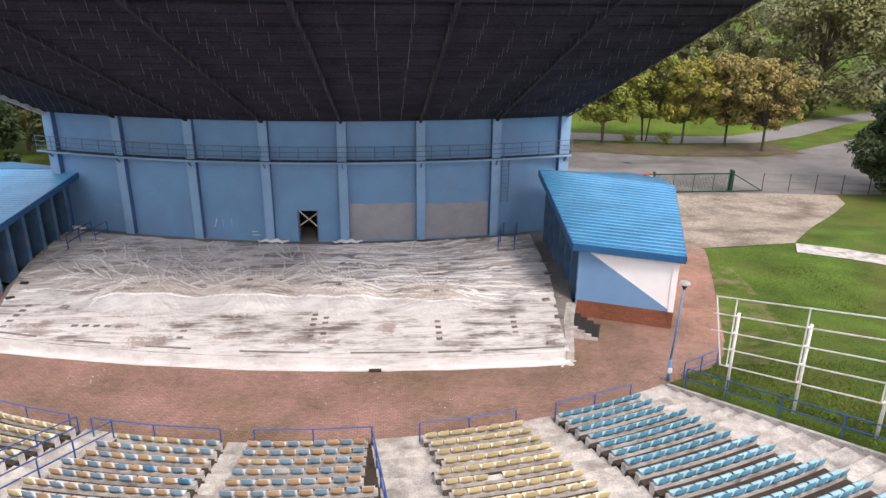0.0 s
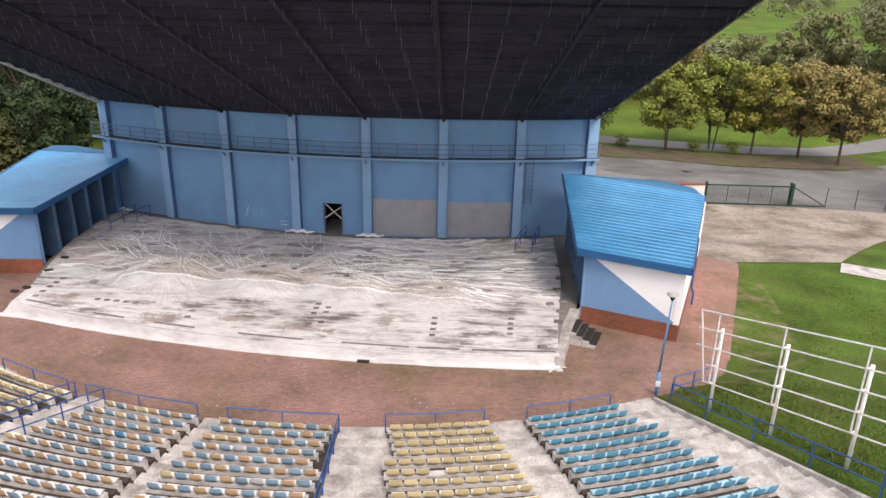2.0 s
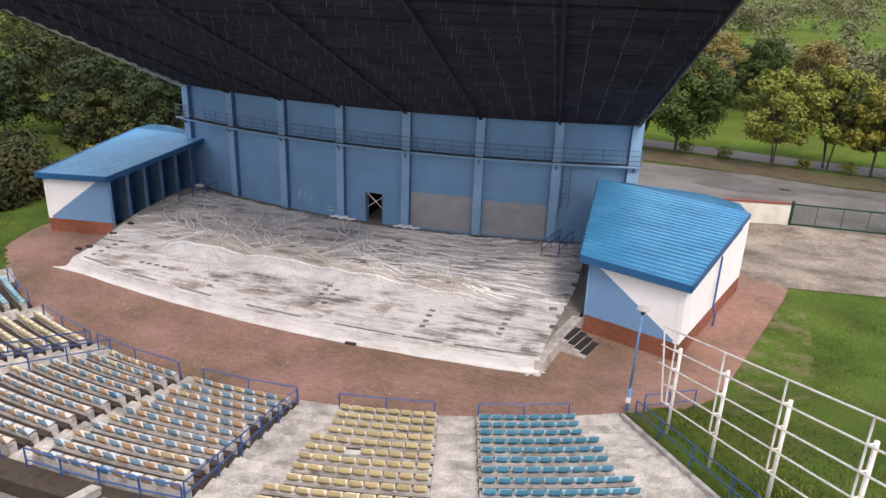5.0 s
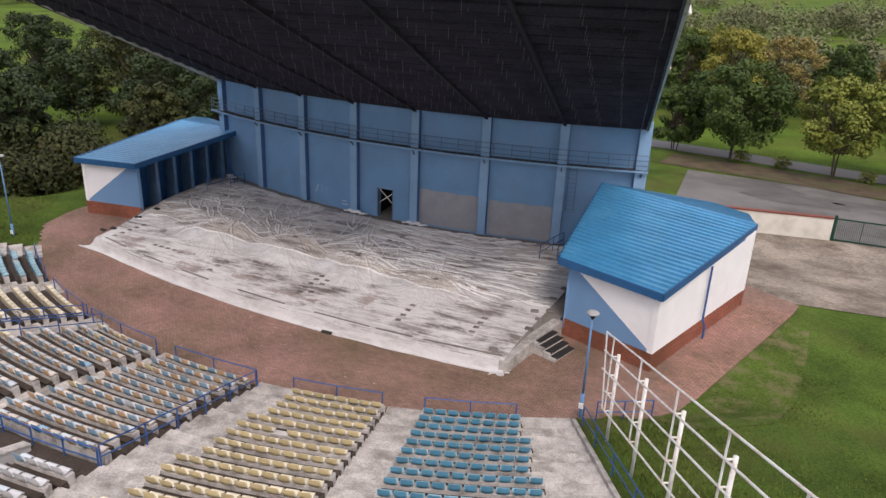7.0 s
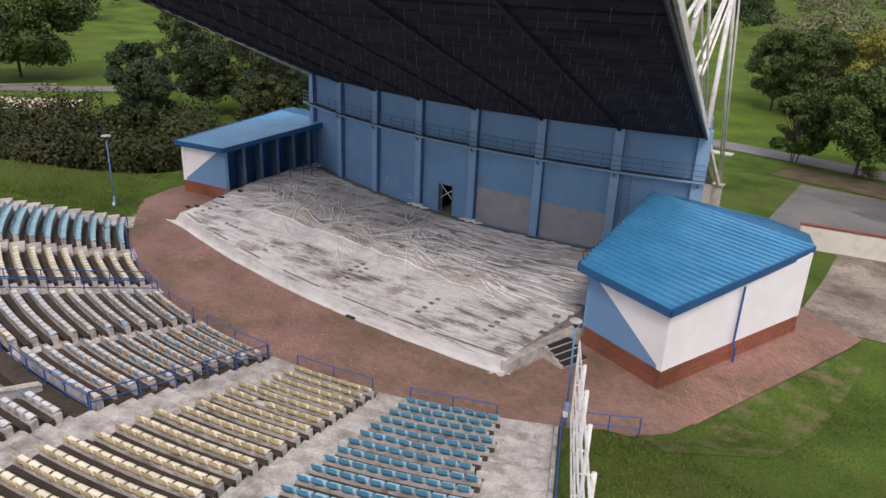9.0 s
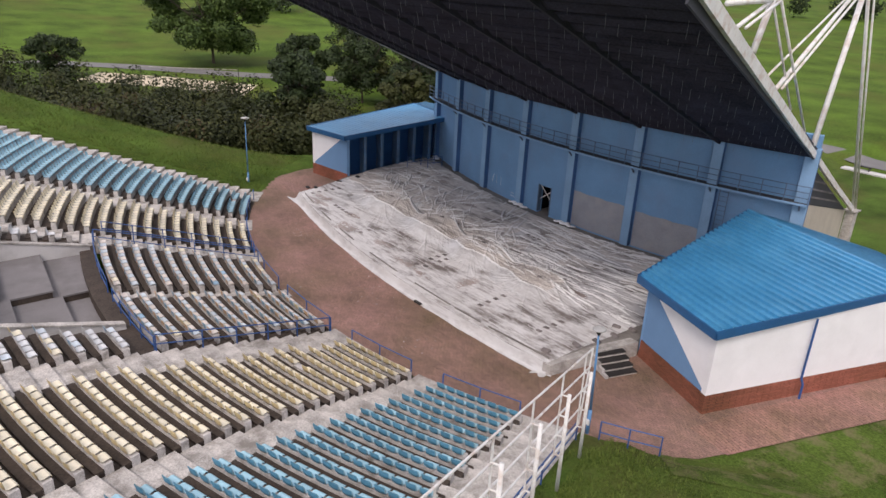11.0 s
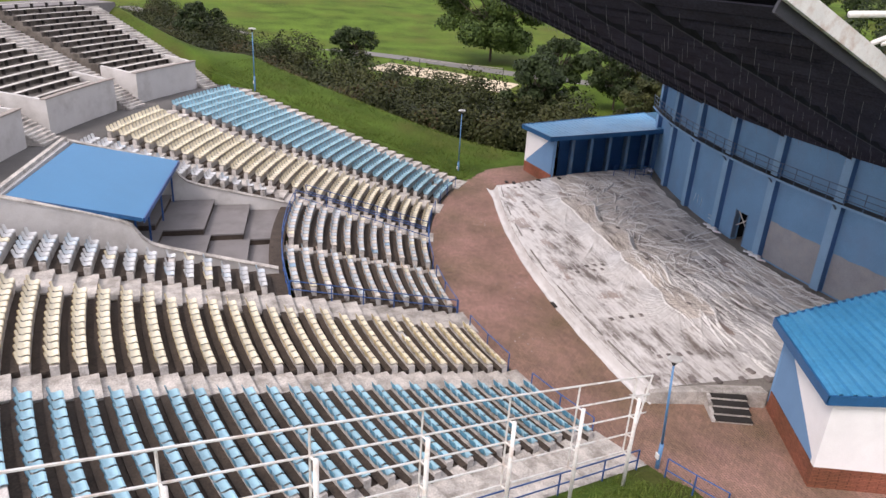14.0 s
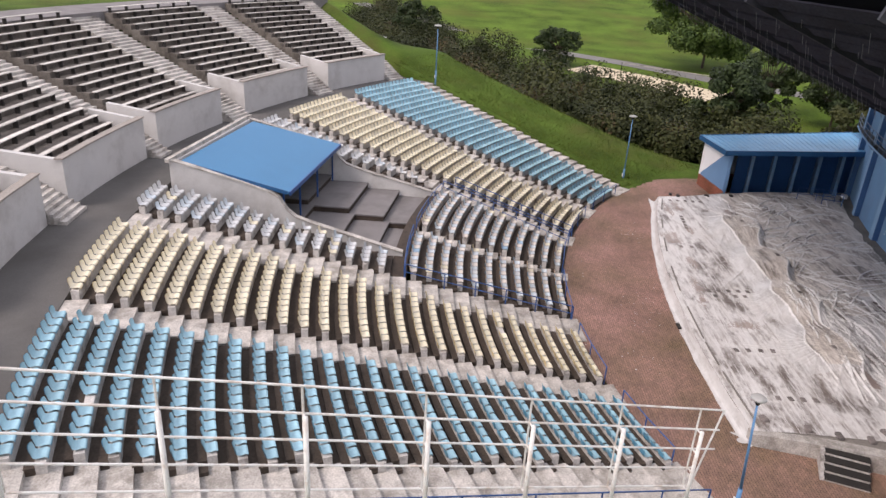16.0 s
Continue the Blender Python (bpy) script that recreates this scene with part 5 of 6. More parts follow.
# laths holding the front edge down, and weights along the right side
for xa, xb in ((-14.6, -12.2), (-10.2, -8.3), (-6.5, -4.2), (-1.8, 1.6), (3.6, 7.0), (7.4, 9.5), (10.1, 14.2)):
    t = thing("lath", "thin grey wooden lath lying on the tarpaulin", "lath", "laths on the stage")
    bm = bmesh.new()
    ya, yb = front_y(xa) + 0.32, front_y(xb) + 0.32
    za, zb = tarp_z(xa, ya) + 0.06, tarp_z(xb, yb) + 0.06
    beam(bm, (xa, ya, za), (xb, yb, zb), 0.07, 0.05)
    part("board", bm, M["stage_wood"], t)
rng = random.Random(3)
for x, y in ((14.2, -13.0), (14.6, -11.9), (14.8, -10.7), (15.05, -9.5), (14.8, -8.0), (15.1, -6.5), (15.2, -4.7), (14.3, -9.9), (-15.5, -10.9), (-15.9, -11.4), (-15.6, -8.6), (-15.8, -6.6), (13.6, -14.6)):
    t = thing("weight_block", "dark rubber block weighing down the tarpaulin", "weight", "tarpaulin weights", (x, y, tarp_z(x, y) - 0.02), rng.uniform(-20, 20))
    bm = bmesh.new()
    box(bm, (-0.22, -0.13, 0), (0.22, 0.13, 0.13))
    bmesh.ops.bevel(bm, geom=bm.edges[:], offset=0.03, segments=2, affect="EDGES")
    part("block", bm, M["plate"] if x > 0 else M["rubber"], t)
HATCH = [(-14.4 + 0.05 * k, -11.8 + 0.58 * k) for k in range(5)] + [(-10.8 + 0.57 * k, -11.85 - 0.05 * k) for k in range(5)] + [(-5.06, -13.35 + 0.72 * k) for k in range(3)]
HATCH += [(1.48, -13.4 + 0.56 * k) for k in range(5)] + [(2.1, -13.2 + 0.56 * k) for k in range(4)] + [(8.02, -13.95 + 0.6 * k) for k in range(4)] + [(12.0 + 0.03 * k, -13.4 + 0.54 * k) for k in range(5)]
HATCH += [(2.5 + 0.5 * k, -4.4) for k in range(3)] + [(-8.3, -8.4), (-2.5, -8.1), (2.6, -8.8), (8.1, -9.3)]
# plates that show through the film are set on top of it
for x, y in HATCH:
    t = thing("floor_plate", "small dark square plate set on the sheet for one beneath it", "plate", "stage plates", (x, y, tarp_z(x, y) + 0.01), rng.uniform(-8, 8))
    bm = bmesh.new()
    box(bm, (-0.15, -0.11, 0), (0.15, 0.11, 0.03))
    part("plate", bm, M["plate"], t)

# ---- stage steps, handrails, cloth bundles by the wall ----
st = thing("stage_steps", "four dark timber-topped steps with pale concrete cheeks up to the stage", "steps", "", (16.75, -12.38, 0), math.degrees(math.atan2(1.55, 0.53)) - 90)
for k in range(4):
    bm = bmesh.new()
    box(bm, (-0.36 * k - 0.42, -0.82, 0.17 * k + 0.1), (-0.36 * k, 0.82, 0.17 * k + 0.165))
    bmesh.ops.bevel(bm, geom=bm.edges[:], offset=0.012, segments=1, affect="EDGES")
    part("tread", bm, M["dark_metal"], st, "dark worn tread")
    bm = bmesh.new()
    box(bm, (-0.36 * k - 0.36, -0.8, 0.0), (-0.36 * k - 0.03, 0.8, 0.17 * k + 0.1))
    part("riser", bm, M["concrete_light"], st)
bm = bmesh.new()
for k in range(4):
    box(bm, (-0.36 * k - 0.38, -0.98, 0), (-0.36 * k - 0.02, -0.84, 0.17 * k + 0.17))
part("cheek", bm, M["concrete_white"], st, "pale concrete cheek")
rail([(12.5, -2.9, 1.2), (12.9, -1.2, 1.27), (13.3, 0.0, 1.3)], 1.0, RB, "handrail", "blue steel handrail at the stage's rear corner")
rail([(13.6, -2.7, 1.2), (13.9, -1.2, 1.27), (14.2, 0.0, 1.3)], 1.0, RB, "handrail", "blue steel handrail at the stage's rear corner")
rail([(-15.4, -1.6, 1.25), (-15.2, -0.2, 1.3), (-14.9, 1.1, 1.3)], 1.0, RB, "handrail", "blue steel handrail beside the open bays")
rail([(-14.2, -0.2, 1.3), (-13.9, 1.2, 1.3)], 1.0, RB, "handrail", "blue steel handrail beside the open bays")
for xa, xb in ((-3.4, -1.3), (1.6, 3.6), (-17, -15.8)):
    t = thing("cloth_bundle", "rolled white plastic sheeting at the wall's foot", "sheeting")
    bm = bmesh.new()
    n = 14
    rings = []
    for i in range(n + 1):
        x = xa + (xb - xa) * i / n
        px, py = wall_xy(x, 0.5 + 0.12 * math.sin(i * 1.3))
        rr = 0.12 * math.sin(math.pi * (i + 0.4) / (n + 0.8)) * (1 + 0.4 * noise.noise((x * 4, 0, 0))) + 0.02
        rings.append([(px, py + rr * 1.6 * math.cos(a), stage_z(py) + 0.07 + max(-0.04, rr * math.sin(a))) for a in np.linspace(0, 2 * math.pi, 9)])
    sheet(bm, rings)
    part("roll", bm, M["plaster_white"], t, "", True)
# unreadable chalk scrawls on the wall become bars
scrawl = thing("chalk_scrawl", "faint pale chalk scrawl on the blue wall", "graffiti")
for xa, za, xb, zb in ((-6.45, 2.05, -6.25, 2.7), (-5.85, 2.05, -5.85, 2.7), (-5.25, 2.05, -5.25, 2.7), (-3.9, 1.6, -3.35, 1.6), (-3.9, 1.85, -3.5, 1.85)):
    bm = bmesh.new()
    pa, pb = wall_xy(xa, 0.01), wall_xy(xb, 0.01)
    beam(bm, (*pa, za), (*pb, zb), 0.012, 0.05)
    part("stroke", bm, M["chalk"], scrawl)

# ---- covered box in the middle of the seats ----
vip = thing("covered_box", "covered box with pale rendered side walls, grey platforms and blue canopy", "spectator box")
R_WALL = [(3.1, -31.3), (2.78, -36.5), (2.9, -40.0), (3.55, -43.75)]
L_WALL = [(-7.35, -30.1), (-7.6, -35.5), (-7.45, -39.0), (-6.6, -42.9)]
for line in (R_WALL, L_WALL):
    n = 24
    pts = []
    for i in range(n + 1):
        t = i / n * 3
        k = min(int(t), 2)
        f = t - k
        x, y = line[k][0] + (line[k + 1][0] - line[k][0]) * f, line[k][1] + (line[k + 1][1] - line[k][1]) * f
        s = i / n
        pts.append((x, y, 2.6 + 1.6 * s / 0.42 if s < 0.42 else 4.2 + 1.3 * smoothstep(s, 0.42, 0.53) if s < 0.53 else 5.5 + 1.72 * (s - 0.53) / 0.47))
    for name, w, dz, mat, label in (("side_wall", 0.26, 0.0, M["render_grey"], "pale rendered side wall"), ("coping", 0.36, 0.06, M["concrete_light"], "stone coping")):
        bm = bmesh.new()
        lowp, hip = [], []
        for side in (-1, 1):
            lowp.append([(x + side * w / 2, y, (0.9 if name == "side_wall" else z - 0.02)) for x, y, z in pts])
            hip.append([(x + side * w / 2, y, z + dz) for x, y, z in pts])
        sheet(bm, [lowp[0], hip[0], hip[1], lowp[1]])
        cell(bm, [lowp[0][0], lowp[1][0], hip[1][0], hip[0][0]], ((0, 1, 2, 3),))
        cell(bm, [lowp[0][-1], lowp[1][-1], hip[1][-1], hip[0][-1]], ((0, 1, 2, 3),))
        part(name, bm, mat, vip, label)
bm = bmesh.new()
cell(bm, [(2.65, -37.76, 5.4), (-7.7, -36.87, 5.4), (-6.4, -42.4, 6.96), (3.15, -43.5, 6.96), (2.65, -37.76, 5.53), (-7.7, -36.87, 5.53), (-6.4, -42.4, 7.06), (3.15, -43.5, 7.06)], HEX)
part("canopy", bm, M["canopy_blue"], vip, "flat mid-blue canopy")
bm = bmesh.new()
beam(bm, (2.62, -37.7, 5.43), (-7.72, -36.81, 5.43), 0.08, 0.24)
part("canopy_fascia", bm, M["rail_blue"], vip)
bm = bmesh.new()
beam(bm, (2.72, -37.8, 5.5), (3.22, -43.4, 7.02), 0.07, 0.2)
part("canopy_rim", bm, M["fascia_blue"], vip)
bm = bmesh.new()
beam(bm, (3.85, -43.9, 7.25), (-6.75, -42.9, 7.25), 0.24, 0.2)
part("canopy_rear_edge", bm, M["concrete_light"], vip)
bm = bmesh.new()
cell(bm, [(3.6, -43.6, 4), (-6.6, -42.6, 4), (-6.6, -42.9, 4), (3.6, -43.9, 4), (3.6, -43.6, 7.15), (-6.6, -42.6, 7.15), (-6.6, -42.9, 7.15), (3.6, -43.9, 7.15)], HEX)
part("rear_wall", bm, M["render_grey"], vip)
# two columns of stepped platforms, the far one a step higher
for y0, y1, z in ((-31.05, -33.1, 2.2), (-33.1, -35.3, 2.6), (-35.3, -37.9, 3.0), (-37.9, -43.5, 3.4)):
    for x0, x1, dz, skew in ((2.9, -2.25, -0.4, 0.35), (-2.25, -7.35, 0.0, 0.45)):
        # dark concrete puts the shade of the platform faces into their colour
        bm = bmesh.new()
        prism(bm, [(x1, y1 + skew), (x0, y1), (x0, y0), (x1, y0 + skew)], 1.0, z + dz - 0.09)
        part("platform_base", bm, M["concrete_dark"], vip, "dark platform face with its shade in the colour")
        bm = bmesh.new()
        prism(bm, [(x1, y1 + skew), (x0 + 0.04, y1), (x0 + 0.04, y0 + 0.05), (x1, y0 + skew + 0.05)], z + dz - 0.09, z + dz)
        part("platform", bm, M["concrete_grey"], vip, "grey platform slab")
for x, y in ((-7.2, -37.3), (-3.8, -37.6), (-0.4, -37.9), (2.1, -38.2)):
    bm = bmesh.new()
    box(bm, (x - 0.05, y - 0.05, 3.0), (x + 0.05, y + 0.05, 5.5))
    part("canopy_post", bm, M["rail_blue"], vip)

# ---- upper stand ----
UP_R, UP_TOP = 60.6, 8.1
UP = [(-34.6, -26.8), (-24.0, -15.8), (-12.9, -5.3), (-3.9, 4.4), (6.6, 15.0), (17.0, 25.0)]
UROWS, UPITCH, URISE = 15, 0.82, 0.36
for a0, a1 in UP:
    w = thing("upper_stand_wall", "pale rendered retaining wall in front of the upper benches", "wall", "upper stand walls")
    n = 3
    bm = bmesh.new()
    arc_slab(bm, UP_R, UP_R + 0.3, a0, a1, HALL - 0.3, UP_TOP, n)
    part("front_wall", bm, M["render_grey"], w)
    bm = bmesh.new()
    arc_slab(bm, UP_R - 0.06, UP_R + 0.36, a0 - 0.05, a1 + 0.05, UP_TOP, UP_TOP + 0.08, n)
    part("coping", bm, M["coping_stone"], w, "brown-grey coping")
    for a, s in ((a0, 1), (a1, -1)):
        bm = bmesh.new()
        k0, k1 = fan(UP_R + 0.3, a), fan(UP_R + 3.2, a)
        k2, k3 = fan(UP_R + 3.2, a + s * 0.28), fan(UP_R + 0.3, a + s * 0.28)
        cell(bm, [(k.x, k.y, HALL - 0.3) for k in (k0, k1, k2, k3)] + [(k0.x, k0.y, UP_TOP), (k1.x, k1.y, UP_TOP + 0.35), (k2.x, k2.y, UP_TOP + 0.35), (k3.x, k3.y, UP_TOP)], HEX)
        part("return_wall", bm, M["render_grey"], w)
    up_t = tagged(new("upper_terrace"), "dark stepped concrete terrace of the upper benches", "terrace", "", "structure")
    for i in range(UROWS):
        r, z = UP_R + 0.35 + UPITCH * i, 7.05 + URISE * i
        bm = bmesh.new()
        arc_slab(bm, r, r + UPITCH + 0.02, a0 + 0.3, a1 - 0.3, z - 0.8, z, 6)
        part("tread", bm, M["upper_concrete"], up_t)
        t = thing("plank_bench", "long weathered plank bench on dark steel legs", "bench", "upper benches")
        bm = bmesh.new()
        arc_slab(bm, r + 0.42, r + 0.72, a0 + 0.45, a1 - 0.45, z + 0.4, z + 0.45, 4)
        part("plank", bm, M["plank"], t)
        for k in range(6):
            a = a0 + 0.6 + (a1 - a0 - 1.2) * k / 5
            p = fan(r + 0.57, a)
            bm = bmesh.new()
            box(bm, (-0.05, -0.12, 0), (0.05, 0.12, 0.4), pose(p.x, p.y, z, 0, 0, a))
            part("leg", bm, M["dark_metal"], t)
gaps = [(-36.4, -34.6)] + [(UP[k][1], UP[k + 1][0]) for k in range(5)] + [(25.0, 26.6)]
for a0, a1 in gaps:
    s = tagged(new("upper_stairs"), "pale concrete stairs between upper bench blocks", "stairs", "", "structure")
    m_ = (a0 + a1) / 2
    h_ = min((a1 - a0) / 2, 1.1) - 0.06
    for k in range(38):
        z = HALL + 0.17 * (k + 1)
        r = 59.75 + 0.28 * k if k < 8 else 61.99 + 0.4 * (k - 8)
        bm = bmesh.new()
        arc_slab(bm, r, r + 0.45, m_ - h_, m_ + h_, max(HALL - 0.1, z - 0.8), z, 2)
        part("step", bm, M["stair"], s)
bm = bmesh.new()
arc_slab(bm, UP_R + 0.35 + UPITCH * UROWS, 78, -38, 28, 9.0, 12.2, 24)
setting("upper_terrace_walk", bm, M["concrete_grey"], "grey walkway along the upper stand's rear", "walkway")

# ---- white steel frame on the lawn ----
sf = thing("screen_frame", "white steel frame of posts and rails standing on the lawn", "steel frame")
D0, DIR, OUT = Vector((20.2, -19.92, 0)), Vector((0.414, -0.91, 0)), Vector((-0.91, -0.414, 0))
NP = 9


def frame_pt(k, off, z):
    p = D0 + DIR * (3.16 * k) + OUT * off
    return Vector((p.x, p.y, z))


def post_top(k):
    return 4.72 + 0.875 * k


for k in range(NP):
    base, top = 0.88 + 0.81 * k, post_top(k)
    bm = bmesh.new()
    bar(bm, frame_pt(k, 0, base - 0.3), frame_pt(k, 0, top), 0.066, 10)
    part("post", bm, M["white_steel"], sf, "", True)
    bm = bmesh.new()
    bar(bm, frame_pt(k, 0.26, top - 2.46), frame_pt(k, 0.26, top + 0.71), 0.032, 6)
    part("upright", bm, M["white_steel"], sf)
    for dz in (-0.08, -0.87, -1.66, -2.44):
        bm = bmesh.new()
        bar(bm, frame_pt(k, 0, top + dz), frame_pt(k, 0.26, top + dz), 0.03, 6)
        part("bracket", bm, M["white_steel"], sf)
for dz in (0.71, -0.08, -0.87, -1.66, -2.44):
    bm = bmesh.new()
    first = -0.32 if dz > -1 else -0.1
    bar(bm, frame_pt(first, 0.26, post_top(first) + dz), frame_pt(NP - 0.6, 0.26, post_top(NP - 0.6) + dz), 0.034, 6)
    part("rail", bm, M["white_steel"], sf)
bm = bmesh.new()
bar(bm, frame_pt(-0.32, 0.26, post_top(-0.32) + 0.73), frame_pt(-0.1, 0.26, post_top(-0.1) - 2.46), 0.034, 6)
part("end_bar", bm, M["white_steel"], sf)


# ---- lamps ----
def lamp(x, y, z, h, lean=0.0, tip=0.0, wide_head=1.0):
    t = thing("street_lamp", "slim blue steel lamp post with a white disc head", "lamp post", "lamp posts", (x, y, z))
    bm = bmesh.new()
    bar(bm, (0, 0, -0.2), (0, 0, 1.2), 0.085, 10)
    base = part("base_tube", bm, M["lamp_blue"], t, "", True)
    bm = bmesh.new()
    bar(bm, (0, 0, 1.2), (lean, tip, h - 0.25), 0.055, 8, 0.04)
    pole = part("pole", bm, M["lamp_blue"], t, "", True)
    bm = bmesh.new()
    bar(bm, (lean, tip, h - 0.28), (lean, tip, h - 0.04), 0.05, 8, 0.16)
    part("neck", bm, M["dark_metal"], pole, "dark tapered collar")
    bm = bmesh.new()
    rings = [[(lean + r * math.cos(a), tip + r * math.sin(a), zz) for a in np.linspace(0, 2 * math.pi, 17)] for r, zz in ((0.02, h - 0.06), (0.33 * wide_head, h - 0.04), (0.36 * wide_head, h), (0.3 * wide_head, h + 0.05), (0.12 * wide_head, h + 0.09), (0.01, h + 0.1))]
    sheet(bm, rings)
    part("disc_shade", bm, M["lamp_glass"], t, "white disc shade", True)
    bm = bmesh.new()
    box(bm, (-0.1, -0.13, 0.5), (0.1, -0.07, 0.75))
    part("service_door", bm, M["white_steel"], base, "white service door")


lamp(18.65, -17.4, 0.0, 5.15, 0.05, -0.28, 0.75)
lamp(-21.1, -14.2, 0.0, 5.85)
lamp(-30.3, -31.7, 5.9, 5.4)
lamp(-55.8, -40.1, ground_z(-55.8, -40.1), 6.5)

# ---- gate, boundary wall and fence by the yard ----
g = thing("sliding_gate", "dark green steel sliding gate with upright bars", "gate")
GA, GB = Vector((31.5, 20.8, -1.55)), Vector((39.7, 21.0, -1.55))
for z in (0.12, 1.95):
    bm = bmesh.new()
    beam(bm, GA + Vector((0, 0, z)), GB + Vector((0, 0, z)), 0.08, 0.12)
    part("gate_rail", bm, M["green_steel"], g)
for k in range(56):
    p = GA.lerp(GB, k / 55)
    bm = bmesh.new()
    r = 0.045 if k % 14 == 0 else 0.016
    bar(bm, p + Vector((0, 0, 0.1)), p + Vector((0, 0, 1.98)), r, 4)
    part("gate_bar", bm, M["green_steel"], g)
for p, h in ((GA, 2.25), (GB, 2.25), (GB + Vector((0, 0.45, 0)), 2.25)):
    bm = bmesh.new()
    box(bm, (p.x - 0.11, p.y - 0.11, -1.8), (p.x + 0.11, p.y + 0.11, -1.55 + h))
    part("gate_post", bm, M["green_steel"], g)
tail = GB + Vector((3.2, 0.1, 0))
for a, b in ((GB + Vector((0, 0, 0.12)), tail + Vector((0, 0, 0.12))), (GB + Vector((0, 0, 1.95)), tail + Vector((0, 0, 0.15)))):
    bm = bmesh.new()
    beam(bm, a, b, 0.08, 0.1)
    part("gate_tail", bm, M["green_steel"], g)
bw = thing("boundary_wall", "low white wall with red tile coping", "wall")
bm = bmesh.new()
wall_run(bm, (21.5, 19.0), (31.35, 20.65), -2.0, 0.38, 0.3)
part("wall_body", bm, M["boundary_cream"], bw)
bm = bmesh.new()
wall_run(bm, (21.45, 18.92), (31.35, 20.57), 0.38, 0.5, 0.46)
part("coping", bm, M["red_tile"], bw, "red tile coping")
fence = thing("mesh_fence", "thin dark wire fence posts beside the gate", "fence")
fpts = [Vector((43 + 2.6 * k, 21.1 - 0.35 * k, -1.5)) for k in range(6)]
for p in fpts:
    bm = bmesh.new()
    bar(bm, p - Vector((0, 0, 0.2)), p + Vector((0, 0, 1.9)), 0.04, 5)
    part("post", bm, M["dark_metal"], fence)
for h in (0.3, 1.0, 1.75):
    bm = bmesh.new()
    bar(bm, fpts[0] + Vector((0, 0, h)), fpts[-1] + Vector((0, 0, h)), 0.008, 3)
    part("wire", bm, M["dark_metal"], fence)
crest_fence = thing("post_fence", "old wooden fence posts with wires on the bank", "fence")
cpts = [Vector((x, y, ground_z(x, y))) for x, y in ((-75.5, -50.0), (-69.1, -46.6), (-62.8, -43.2), (-58.7, -41.2), (-54.0, -38.4))]
for p in cpts:
    bm = bmesh.new()
    bar(bm, p - Vector((0, 0, 0.2)), p + Vector((0.05, 0.03, 1.9)), 0.09, 6, 0.075)
    part("post", bm, M["bark"], crest_fence)
for h in (0.8, 1.6):
    bm = bmesh.new()
    for p, q in zip(cpts, cpts[1:]):
        bar(bm, p + Vector((0, 0, h)), q + Vector((0, 0, h)), 0.012, 3)
    part("wire", bm, M["dark_metal"], crest_fence)
bench = thing("park_bench", "dark slatted park bench on a pale slab", "bench")
bm = bmesh.new()
box(bm, (2.0, 49.3, -1.55), (8.5, 50.6, -1.38))
part("slab", bm, M["render_grey"], bench)
bm = bmesh.new()
box(bm, (3.2, 49.9, -0.98), (5.0, 50.35, -0.9))
part("seat", bm, M["dark_metal"], bench)
for x in (3.4, 4.8):
    bm = bmesh.new()
    box(bm, (x - 0.05, 49.95, -1.4), (x + 0.05, 50.3, -0.97))
    part("leg", bm, M["dark_metal"], bench)
net = thing("volleyball_net", "white-edged net between posts on the sand court", "net")
for p in ((-84, -3.0), (-75.5, 9.5)):
    bm = bmesh.new()
    bar(bm, (p[0], p[1], ground_z(*p) - 0.1), (p[0], p[1], ground_z(*p) + 2.5), 0.06, 6)
    part("post", bm, M["dark_metal"], net)
bm = bmesh.new()
beam(bm, (-84, -3.0, ground_z(-84, -3.0) + 2.4), (-75.5, 9.5, ground_z(-75.5, 9.5) + 2.4), 0.02, 0.09)
part("tape", bm, M["concrete_light"], net)

# fallen petals and litter on the paving
rng = random.Random(21)
bm = bmesh.new()
for cx0, cy0, sp, n in ((-8.5, -15.9, 0.9, 26), (3.5, -17.2, 1.6, 34), (8.5, -18.3, 0.8, 14), (-3, -17.5, 3.5, 12), (17.5, -12.2, 0.4, 6), (5.5, -19, 2.5, 12)):
    for _ in range(n):
        x, y = rng.gauss(cx0, sp), rng.gauss(cy0, sp * 0.45)
        if y > front_y(x) - 0.8 or polar(x, y)[0] > 34.6:
            continue
        s = rng.uniform(0.015, 0.04)
        a = rng.uniform(0, 3)
        z = 0.04
        cell(bm, [(x + s * math.cos(a + q), y + s * math.sin(a + q), z + (0.01 if q > 2 else 0)) for q in (0, 1.6, 3.1, 4.7)], ((0, 1, 2, 3),))
tagged(link("fallen_petals", bm, M["seat_white"]), "scattered pale petals and litter on the pavers", "litter", "", "stuff")


